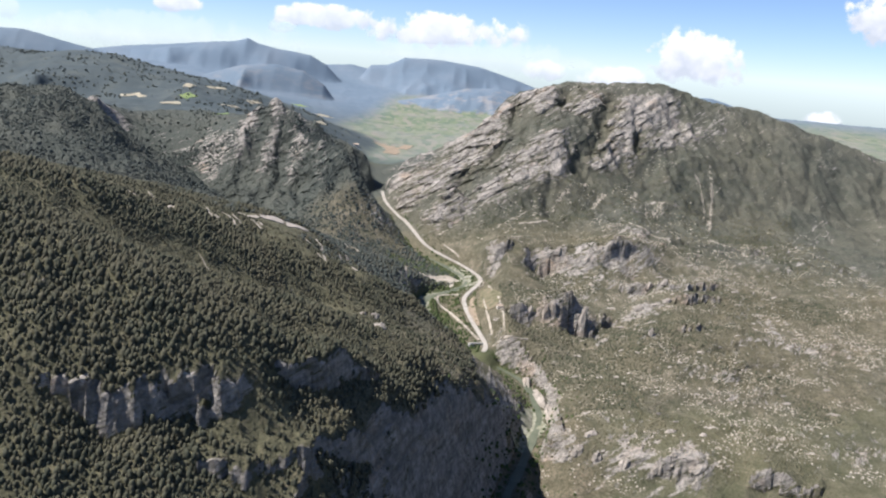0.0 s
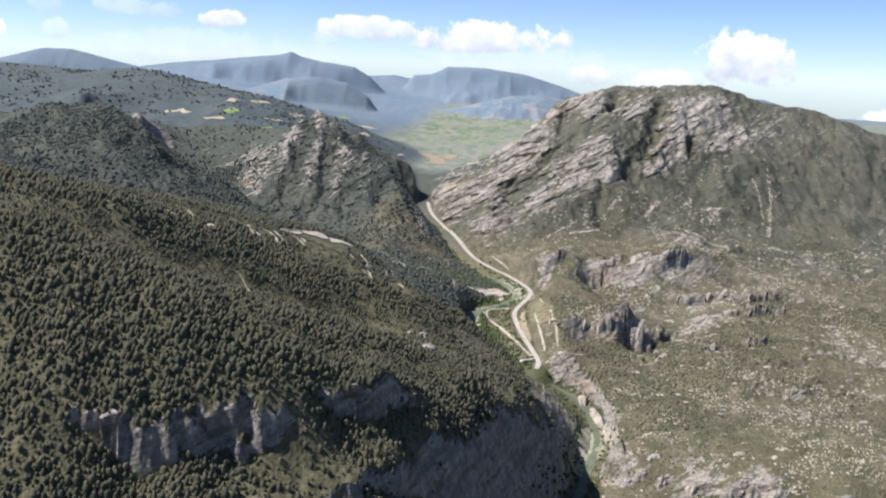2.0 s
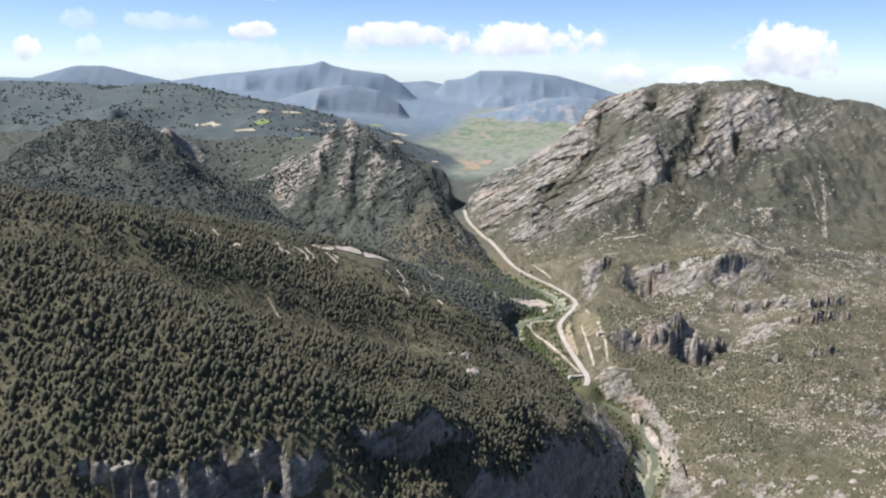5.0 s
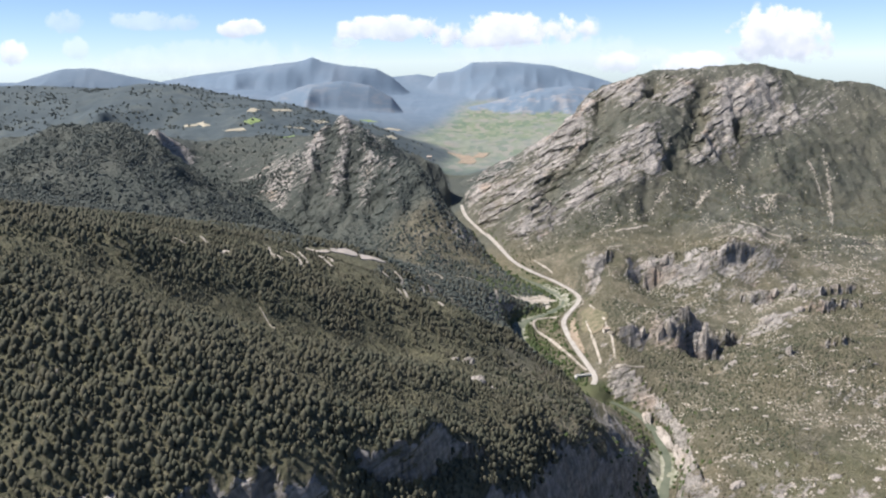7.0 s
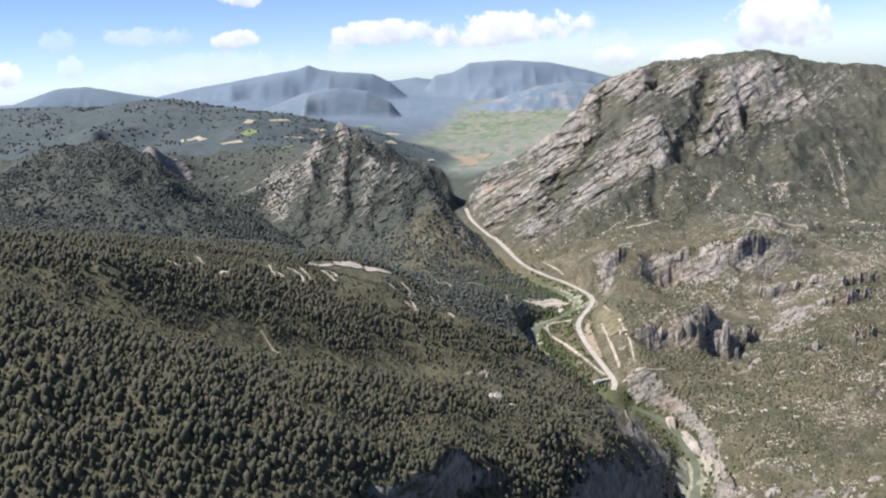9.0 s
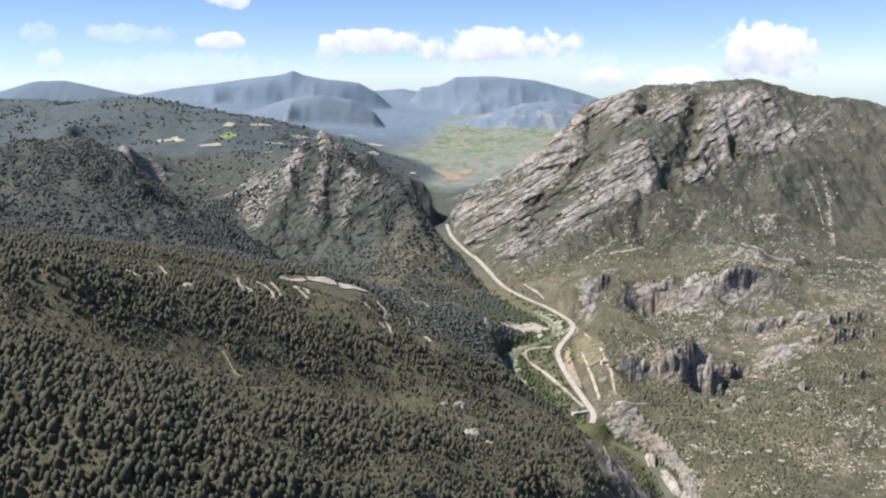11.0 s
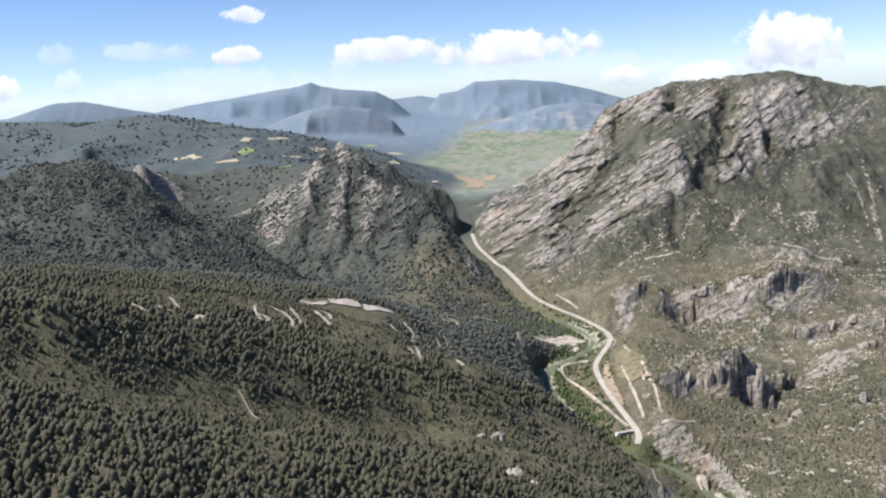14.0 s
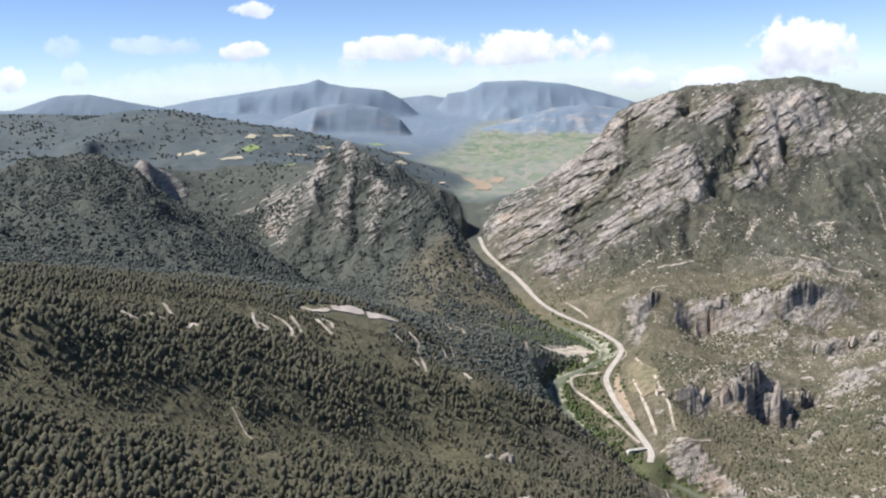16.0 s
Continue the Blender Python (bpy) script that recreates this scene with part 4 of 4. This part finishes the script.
def far_woods():
    x, y = plots(-800, 60, 1060, 1950, 4.5, rng)
    xu, yu = plots(-1550, -180, 1950, 2680, 7.2, rng)
    some = (rng.random(len(xu)) < 0.10 + 0.35 * fractal(xu, yu, 90, 4, 64)) & (xu < -430 + 0.4 * (yu - 1950))
    x, y = np.r_[x, xu[some]], np.r_[y, yu[some]]
    a = np.arctan2(x + 20, y - 100)
    bank = np.interp(y, [p[1] for p in RIVER[7:]], [p[0] for p in RIVER[7:]]) - 14
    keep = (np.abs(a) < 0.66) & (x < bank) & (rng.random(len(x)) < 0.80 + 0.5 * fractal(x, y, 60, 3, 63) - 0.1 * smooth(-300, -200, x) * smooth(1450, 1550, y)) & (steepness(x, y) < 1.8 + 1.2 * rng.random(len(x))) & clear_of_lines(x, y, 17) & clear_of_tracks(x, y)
    x, y = x[keep], y[keep]
    scatter("oak_wood", np.c_[x, y, heights(x, y) - 0.3], LOW_FORMS, (2.4 + 3.2 * rng.random(len(x)) ** 1.6) * (1 + 0.4 * smooth(1850, 2000, y)), rng, OAK, "dark evergreen oak wood on shaded slopes", "trees", shade=False)


def scrub():
    x, y = plots(120, 800, 840, 1880, 4.0, rng)
    a = np.arctan2(x + 5, y)
    patch = fractal(x, y, 70, 4, 65)
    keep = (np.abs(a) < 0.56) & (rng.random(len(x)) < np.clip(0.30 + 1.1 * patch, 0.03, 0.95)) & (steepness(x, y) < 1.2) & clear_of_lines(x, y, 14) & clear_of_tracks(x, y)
    x, y = x[keep], y[keep]
    scatter("scrub", np.c_[x, y, heights(x, y) - 0.2], LOW_FORMS, 0.9 + 1.9 * rng.random(len(x)) ** 2, rng, SCRUB, "low grey-green scrub dotted over a stony slope", "bushes")


def groves():
    x, y = plots(120, 700, 960, 1700, 4.0, rng)
    patch = fractal(x, y, 120, 4, 75) + 0.5 * np.exp(-(((x - 190) / 60) ** 2 + ((y - 1200) / 90) ** 2))
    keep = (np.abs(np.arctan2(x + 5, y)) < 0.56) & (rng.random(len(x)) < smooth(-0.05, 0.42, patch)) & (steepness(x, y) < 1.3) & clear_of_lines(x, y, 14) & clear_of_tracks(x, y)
    x, y = x[keep], y[keep]
    scatter("oak_grove", np.c_[x, y, heights(x, y) - 0.3], LOW_FORMS, 1.5 + 2.2 * rng.random(len(x)) ** 1.5, rng, DARK_OAK, "dark evergreen oak groves on a stony slope", "trees")


def mountain_trees():
    x, y = plots(-60, 800, 1600, 2230, 4.6, rng)
    z, kind = terrain(x, y)
    want = 0.62 - 1.2 * kind["rock"] - 0.25 * kind["buttress"] + 0.5 * fractal(0.9 * x - 0.4 * y, 0.3 * y, 70, 4, 79)
    keep = (rng.random(len(x)) < np.clip(want, 0.03, 0.75)) & clear_of_lines(x, y, 14)
    x, y, z = x[keep], y[keep], z[keep]
    scatter("mountain_scrub", np.c_[x, y, z - 0.2], LOW_FORMS, 1.4 + 2.2 * rng.random(len(x)) ** 1.7, rng, DARK_OAK, "dark scrub and small oaks clinging to a mountain", "bushes")


def mountain_rocks():
    x, y = plots(60, 820, 1560, 2160, 6.0, rng)
    streak = fractal(0.85 * x - 0.5 * y, 0.28 * (0.5 * x + 0.85 * y), 46, 4, 145, True)
    keep = (np.abs(np.arctan2(x + 5, y)) < 0.56) & (rng.random(len(x)) < np.clip(smooth(0.35, 0.9, streak + 0.3 * fractal(x, y, 160, 3, 147)), 0.02, 0.8)) & clear_of_lines(x, y, 14)
    x, y = x[keep], y[keep]
    scatter("mountain_rocks", np.c_[x, y, heights(x, y)], ROCK_FORMS, 1.0 + 3.0 * rng.random(len(x)) ** 2.2, rng, PALE_STONE, "pale broken limestone ledges down a mountain slope", "rocks", shade=False)


def valley_trees():
    line = curve_through(RIVER, 5.0)
    x = np.repeat(line[:, 0], 9) + rng.normal(0, 17, len(line) * 9)
    y = np.repeat(line[:, 1], 9) + rng.normal(0, 15, len(line) * 9)
    x, y = np.r_[x, rng.uniform(20, 100, 900)], np.r_[y, rng.uniform(1150, 1400, 900)]
    x, y = np.r_[x, rng.uniform(-60, 70, 500)], np.r_[y, rng.uniform(1440, 1520, 500)]
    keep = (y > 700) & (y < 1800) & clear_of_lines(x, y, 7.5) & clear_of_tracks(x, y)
    x, y = x[keep], y[keep]
    scatter("river_trees", np.c_[x, y, heights(x, y) - 0.3], LOW_FORMS, 1.8 + 3.2 * rng.random(len(x)) ** 1.5, rng, RIPARIAN, "fresh green trees and bushes along the river", "trees")


def loose_rocks():
    x, y = plots(150, 800, 840, 1700, 3.1, rng)
    band = fractal(x * 0.6, y * 1.1, 60, 4, 67, True) + 0.5 * fractal(x, y, 200, 3, 69) + 0.8 * fractal(x, y, 26, 3, 68)
    keep = (np.abs(np.arctan2(x + 5, y)) < 0.56) & (rng.random(len(x)) < np.clip(0.9 * smooth(0.30, 1.0, band), 0.012, 0.9)) & clear_of_lines(x, y, 16)
    x, y = x[keep], y[keep]
    scatter("loose_rocks", np.c_[x, y, heights(x, y)], ROCK_FORMS, 0.6 + 2.2 * rng.random(len(x)) ** 2.8, rng, PALE_STONE, "pale limestone boulders strewn over the slope", "rocks", shade=False)


DARK_OAK = leaf_material("dark_oak_leaves", (0.060, 0.066, 0.042), (0.090, 0.095, 0.060), (0.130, 0.122, 0.078))
SCRUB = leaf_material("scrub_leaves", (0.080, 0.080, 0.045), (0.125, 0.115, 0.066), (0.18, 0.155, 0.098))
QUARRY = simple_material("quarry_dust", [(0.3, (0.27, 0.242, 0.205)), (0.7, (0.37, 0.335, 0.29))], 0.15)
STUBBLE = simple_material("stubble", [(0.3, (0.26, 0.24, 0.17)), (0.7, (0.42, 0.38, 0.28))], 0.03)
GREEN_FIELD = simple_material("young_crop", [(0.3, (0.13, 0.20, 0.07)), (0.7, (0.24, 0.29, 0.12))], 0.02)
CLEARINGS = [([(-222, 1058), (-195, 1066), (-165, 1078)], 26), ([(-222, 1078), (-198, 1092), (-172, 1102), (-150, 1108)], 24), ([(-24, 1396), (10, 1412), (46, 1440)], 34), ([(112, 1362), (112, 1310), (108, 1262)], 40)]
SCREES = [([(636, 1950), (628, 1880), (604, 1800), (576, 1712)], 4.5), ([(598, 1914), (601, 1848), (588, 1765)], 3.0), ([(343, 1814), (300, 1750), (261, 1695), (211, 1656)], 5.0),
          ([(204, 1669), (155, 1630), (126, 1597)], 4.0), ([(103, 1702), (55, 1663), (33, 1652)], 5.0), ([(384, 1790), (352, 1740), (330, 1700)], 5.0), ([(450, 1830), (430, 1790)], 8.0), ([(500, 1800), (470, 1740)], 9.0)]


def scree(line, spread):
    c = curve_through([(*p, 0) for p in line], 1.2)
    k = np.repeat(np.arange(len(c)), 2)
    x, y = c[k, 0] + rng.normal(0, spread / 2, len(k)), c[k, 1] + rng.normal(0, spread / 2, len(k))
    keep = rng.random(len(k)) < np.clip(0.55 + 0.9 * fractal(x, y, 40, 3, 83), 0.1, 1)
    x, y = x[keep], y[keep]
    scatter("scree", np.c_[x, y, heights(x, y)], ROCK_FORMS, rng.uniform(1.2, 3.6, len(x)), rng, PALE_STONE, "pale broken scree down a mountain slope", "scree", shade=False)


RIPARIAN = leaf_material("riverside_leaves", (0.030, 0.050, 0.018), (0.075, 0.105, 0.035), (0.12, 0.14, 0.055))
PALE_STONE = simple_material("pale_limestone", [(0.3, (0.28, 0.25, 0.20)), (0.55, (0.41, 0.37, 0.305)), (0.72, (0.52, 0.46, 0.37))], 0.35, 0.95, 0.4)
pine_wood()
far_woods()
scrub()
groves()
mountain_trees()
mountain_rocks()
valley_trees()
loose_rocks()
for line, spread in SCREES:
    scree(line, spread)


# ---- tracks, bare ground and fields ----
def on_ground(line):
    z = heights([p[0] for p in line], [p[1] for p in line])
    return [(p[0], p[1], float(h)) for p, h in zip(line, z)]


for line, width in TRACKS:
    ribbon("track", on_ground(line), width, TRACK, 0.8, "pale gravel track across the hillside", "track", step=4.0, drape=True, wobble=0.25)

for name, line, width, mat, label, cat in [
    ("quarry_floor", [(-207, 1094), (-192, 1101), (-180, 1107)], (9, 15, 17, 13), QUARRY, "flat pale quarry floor on a wooded spur", "quarry"),
    ("quarry_floor", [(-175, 1102), (-163, 1106), (-147, 1110)], (12, 12, 8, 2), QUARRY, "lower pale quarry floor on a wooded spur", "quarry"),
    ("quarry_spoil", [(-230, 1078), (-222, 1072), (-214, 1080), (-207, 1088)], (3, 9, 5, 10, 6), TRACK, "ragged pale spoil heap beside a quarry", "spoil heap"),
    ("gravel_yard", [(-24, 1386), (10, 1408), (34, 1428), (58, 1450)], (8, 18, 38, 44, 26), TRACK, "grey gravel yard beside the river bend", "gravel yard"),
    ("meadow", [(108, 1368), (113, 1310), (113, 1262)], (10, 24, 28, 26, 12), MEADOW, "small dry meadow above the valley road", "meadow"),
    ("earth_bank", [(89, 1355), (85, 1296), (94, 1236)], (3, 9, 9, 7, 3), SOIL, "orange earth bank cut beside the road", "earth bank"),
]:
    ribbon(name, on_ground(line), width, mat, 1.2, label, cat, step=3.0, drape=True, wobble=0.1 if name == "quarry_floor" else 0.75 if name in ("quarry_spoil", "gravel_yard") else 0.35)

for bar in ([(38, 1200), (12, 1275), (16, 1335), (52, 1378)], [(60, 1385), (84, 1422), (82, 1462), (50, 1510)], [(128, 930), (150, 985), (160, 1040)]):
    ribbon("gravel_bar", on_ground(bar), 20, GRAVEL, 0.25, "pale gravel bar along the river", "gravel bar", step=5.0, drape=True, wobble=0.8)

for line, width, mat, label in [
    ([(-150, 2735), (-105, 2640), (-112, 2530)], 42, SOIL, "ploughed orange field in the valley"),
    ([(-60, 2800), (-80, 2680)], 30, SOIL, "ploughed orange field in the valley"),
    ([(-796, 2274), (-763, 2281)], 16, STUBBLE, "pale stubble field on the plateau"),
    ([(-765, 2301), (-730, 2250)], 16, STUBBLE, "pale stubble field on the plateau"),
    ([(-667, 2185), (-628, 2218)], 16, STUBBLE, "pale stubble field on the plateau"),
    ([(-638, 2273), (-620, 2320)], 24, GREEN_FIELD, "green field on the plateau"),
    ([(-658, 2379), (-655, 2440)], 20, STUBBLE, "pale stubble field on the plateau"),
    ([(-632, 2499), (-590, 2540)], 18, STUBBLE, "pale stubble field on the plateau"),
    ([(-544, 2281), (-510, 2340)], 16, STUBBLE, "pale stubble field on the plateau"),
    ([(-507, 2461), (-490, 2516)], 22, STUBBLE, "pale stubble field on the plateau"),
    ([(-325, 2560), (-309, 2600)], 20, STUBBLE, "pale stubble field on the plateau"),
    ([(-552, 3619), (-505, 3585)], 60, GREEN_FIELD, "green field on the plateau"),
    ([(-522, 2108), (-485, 2124)], 12, GREEN_FIELD, "green field on the plateau"),
    ([(-418, 3341), (-395, 3387)], 60, STUBBLE, "pale stubble field on the plateau"),
]:
    ribbon("field", on_ground(line), width, mat, 0.9, label, "field", step=20.0, drape=True, wobble=0.3)


# ---- rock outcrops ----
def outcrop_form(seed, columns, grain):
    """A weathered limestone crag: upright jointed masses of uneven height grown into one body, with ledges and cracks."""
    r = np.random.default_rng(seed)
    bm = bmesh.new()
    for k in range(columns):
        a, d = 6.283 * r.random(), 0.88 * math.sqrt(r.random())
        cx, cy = d * math.cos(a), d * math.sin(a)
        tall = (0.95 - 0.62 * d**1.6 + 0.18 * cx) * (0.7 + 0.3 * r.random())
        wide, sides = 0.16 + 0.20 * r.random(), int(r.integers(4, 7))
        lx, ly, turn = 0.22 - 0.2 * cx + 0.12 * (r.random() - 0.5), 0.18 - 0.2 * cy, 6.283 * r.random()
        rings = []
        for h, w in ((-0.45, 1.3), (0.35 * tall, 1.05), (0.72 * tall, 0.85), (0.93 * tall, 0.6), (tall, 0.3)):
            ring = []
            for q in range(sides):
                b = turn + 6.283 * q / sides
                rr = wide * w * (1 + 0.4 * (r.random() - 0.5))
                ring.append(bm.verts.new((cx + lx * h + rr * math.cos(b), cy + ly * h + rr * math.sin(b), h + 0.12 * tall * (r.random() - 0.5))))
            rings.append(ring)
        for low, high in zip(rings, rings[1:]):
            for q in range(sides):
                bm.faces.new((low[q], low[(q + 1) % sides], high[(q + 1) % sides], high[q]))
        bm.faces.new(rings[-1])
        bm.faces.new(rings[0][::-1])
    me = bpy.data.meshes.new("rock_outcrop")
    bm.to_mesh(me)
    bm.free()
    rough = bpy.data.objects.new("rock_outcrop", me)
    scene.collection.objects.link(rough)
    grown = rough.modifiers.new("grown_together", "REMESH")
    grown.mode, grown.voxel_size = "VOXEL", grain
    out = bpy.data.meshes.new_from_object(rough.evaluated_get(bpy.context.evaluated_depsgraph_get()))
    bpy.data.objects.remove(rough)
    bpy.data.meshes.remove(me)
    co = np.empty(len(out.vertices) * 3)
    out.vertices.foreach_get("co", co)
    co = co.reshape(-1, 3)
    x, y, z = co.T
    u, v = x + 0.6 * y, y - 0.6 * x
    chip = 0.05 * fractal(u + 0.3 * z, v + 0.3 * z, 0.45, 3, seed, True) + 0.05 * (hash01(np.floor(u * 7 + 0.8 * np.floor(z * 6)), np.floor(z * 6), seed) - 0.5)
    co = co * (1 + chip[:, None] * [1, 1, 0.4])
    out.vertices.foreach_set("co", co.ravel())
    out.name = "rock_outcrop"
    out.materials.clear()
    out.materials.append(STONE)
    out.polygons.foreach_set("use_smooth", np.zeros(len(out.polygons), bool))
    return out


FORMS = [outcrop_form(40 + k, 30, 0.075) for k in range(10)]
LEDGES = [outcrop_form(60 + k, 12, 0.2) for k in range(6)]


def outcrop(k, x, y, wide, deep, high, turn, label, sink=0.25, forms=FORMS):
    ob = new("rock_outcrop", forms[k % len(forms)])
    ob.matrix_world = pose(x, y, float(heights(x, y)[0]) - sink * high * 0.5, 0, 0, turn) @ Matrix.Diagonal((wide / 2, deep / 2, high, 1))
    tagged(ob, label, "rock", "rock outcrops on the slopes")


PALE, GREY = "pale limestone crag rising from scrub", "grey limestone buttress with dark cracks"
for k, (x, y, wide, deep, high, turn, label) in enumerate([
    (192, 1243, 12, 10, 22, 20, PALE), (204, 1246, 12, 10, 24, 60, GREY), (168, 1242, 10, 9, 13, 0, GREY), (252, 1256, 12, 10, 24, 0, PALE), (262, 1260, 10, 10, 18, 40, GREY), (328, 1155, 9, 8, 11, 0, PALE), (268, 1172, 14, 8, 6, 20, PALE),
    (240, 1476, 12, 10, 12, 15, PALE), (288, 1442, 12, 10, 12, 20, PALE), (306, 1446, 10, 9, 12, 0, GREY), (346, 1298, 14, 9, 7, 10, PALE), (390, 1308, 14, 9, 7, 10, PALE), (378, 1380, 12, 10, 9, -5, PALE), (404, 1380, 12, 9, 8, 5, PALE), (125, 1460, 12, 10, 10, 0, GREY),
    (-58, 898, 8, 7, 3.5, 0, GREY), (-47, 905, 14, 10, 7, 20, GREY), (-36, 783, 16, 11, 7, 20, GREY), (-24, 791, 10, 9, 5, 0, GREY),
    (155, 1112, 12, 30, 12, 0, PALE), (167, 1070, 11, 50, 12, 12, PALE), (176, 1022, 11, 56, 13, 0, PALE), (174, 962, 11, 60, 15, -8, PALE),
    (188, 886, 14, 10, 10, 0, PALE), (206, 876, 12, 9, 11, 10, PALE), (236, 866, 14, 9, 10, -14, PALE), (268, 856, 14, 9, 10, -8, PALE), (310, 846, 16, 9, 9, 0, PALE),
    (205, 905, 14, 8, 5, 20, PALE), (296, 912, 11, 7, 4, 0, PALE), (330, 905, 10, 7, 4, 30, PALE), (262, 1058, 9, 6, 3, 0, PALE),
]):
    outcrop(k, x, y, wide, deep, high, turn, label)

spots_x, spots_y = plots(230, 640, 900, 1500, 46, rng)
band = fractal(spots_x * 0.5, spots_y * 1.6, 75, 4, 67, True)
for k, (x, y, b) in enumerate(zip(spots_x, spots_y, band)):
    if abs(math.atan2(x, y)) < 0.52 and b > 0.0:
        outcrop(k + 3, x, y, 7 + 11 * rng.random(), 3 + 4 * rng.random(), 1.2 + 2.0 * rng.random(), rng.uniform(-25, 25), "low weathered limestone ledge among scrub", 0.3, LEDGES)


# ---- bridge and houses ----
def block(bm, x0, x1, y0, y1, z0, z1, taper=0.0):
    v = [bm.verts.new(c) for c in ((x0, y0, z0), (x1, y0, z0), (x1, y1, z0), (x0, y1, z0), (x0 + taper, y0 + taper, z1), (x1 - taper, y0 + taper, z1), (x1 - taper, y1 - taper, z1), (x0 + taper, y1 - taper, z1))]
    for f in ((3, 2, 1, 0), (4, 5, 6, 7), (0, 1, 5, 4), (1, 2, 6, 5), (2, 3, 7, 6), (3, 0, 4, 7)):
        bm.faces.new([v[i] for i in f])
    return bm


def bridge():
    root = tagged(new("bridge"), "short pale concrete bridge over the river", "bridge")
    part("deck", block(bmesh.new(), -10, 10, -2.2, 2.2, -0.8, 0), CONCRETE, root)
    for sgn in (-1, 1):
        part("parapet", block(bmesh.new(), -10, 10, sgn * 2.05 - 0.15, sgn * 2.05 + 0.15, 0, 0.9), CONCRETE, root)
    for x in (-4, 4):
        part("pier", block(bmesh.new(), x - 0.7, x + 0.7, -1.8, 1.8, -9, -0.8, 0.2), CONCRETE, root)
    for x in (-10, 10):
        part("abutment", block(bmesh.new(), x - 1.5, x + 1.5, -2.5, 2.5, -8, -0.8, 0.3), CONCRETE, root)
    root.matrix_world = pose(87, 1173, 18.5, 0, 0, 18)


def house(x, y, wide, deep, high, turn, label, wall=None):
    root = tagged(new("house"), label, "house")
    part("wall", block(bmesh.new(), -wide / 2, wide / 2, -deep / 2, deep / 2, -2.5, high), wall or WALL, root)
    bm = bmesh.new()
    e, r = 0.5, deep * 0.27
    a = [bm.verts.new(c) for c in ((-wide / 2 - e, -deep / 2 - e, high), (wide / 2 + e, -deep / 2 - e, high), (wide / 2 + e, deep / 2 + e, high), (-wide / 2 - e, deep / 2 + e, high), (-wide / 2 - e, 0, high + r), (wide / 2 + e, 0, high + r))]
    for f in ((3, 2, 1, 0), (0, 1, 5, 4), (2, 3, 4, 5), (0, 4, 3), (1, 2, 5)):
        bm.faces.new([a[i] for i in f])
    part("roof", bm, ROOF, root)
    part("chimney", block(bmesh.new(), wide * 0.2, wide * 0.2 + 0.7, -0.35, 0.35, high, high + r + 0.9), wall or WALL, root)
    part("door", block(bmesh.new(), -0.5, 0.5, -deep / 2 - 0.06, -deep / 2 + 0.05, -0.3, 1.9), BARK, root)
    for k in range(max(2, int(wide // 3))):
        u = -wide / 2 + (k + 0.5) * wide / max(2, int(wide // 3))
        if abs(u) > 0.9:
            part("window", block(bmesh.new(), u - 0.45, u + 0.45, -deep / 2 - 0.05, -deep / 2 + 0.05, 0.9, 2.1), GLASS, root)
    root.matrix_world = pose(x, y, float(heights(x, y)[0]) + 0.8, 0, 0, turn)


bridge()
house(124, 1256, 8, 6, 3.2, 15, "small white farm hut beside a meadow")
house(-205, 2500, 14, 10, 5.0, 0, "white farmhouse at the valley's edge")


# ---- single pines in front ----
def pine(seed):
    r = np.random.default_rng(seed)
    root = tagged(new("pine_tree"), "young pine with a dense ragged crown", "tree", "pines on the cliff ledges")
    bm = bmesh.new()
    bmesh.ops.create_cone(bm, segments=7, radius1=0.20, radius2=0.06, depth=4.6, matrix=Matrix.Translation((0, 0, 1.8)))
    part("trunk", bm, BARK, root)
    V, F, base = [], [], 0
    for k in range(16):
        h = 1.0 + 3.9 * (k / 15) ** 0.9
        out = (0.95 - 0.80 * (k / 15)) * (0.5 + 0.5 * r.random())
        a = k * 2.4 + r.random()
        fv, ft = shell(r, 6, [(-0.35, 0.35), (0.0, 0.7), (0.32, 0.4)], 0.4)
        V.append(fv * (0.80 - 0.42 * k / 15) + (out * math.cos(a), out * math.sin(a), h))
        F.append(ft + base)
        base += len(fv)
    crown = new("crown", fast_mesh("crown", np.concatenate(V), np.concatenate(F), PINE))
    crown.parent = root
    return root


PINES = [pine(90 + k) for k in range(4)]
px, py = plots(-230, 20, 470, 660, 13, rng)
ok = clear_of_lines(px, py, 25) & (steepness(px, py) < 1.8) & (np.hypot(px - 20, py - 640) < 330)
px, py = px[ok], py[ok]
pz = heights(px, py)
for k, (x, y, z) in enumerate(zip(px, py, pz)):
    m = pose(x, y, z, 0, 0, 360 * rng.random()) @ Matrix.Scale(0.75 + 0.5 * rng.random(), 4)
    if k < 4:
        PINES[k].matrix_world = m
    else:
        copy_thing(PINES[k % 4], m)
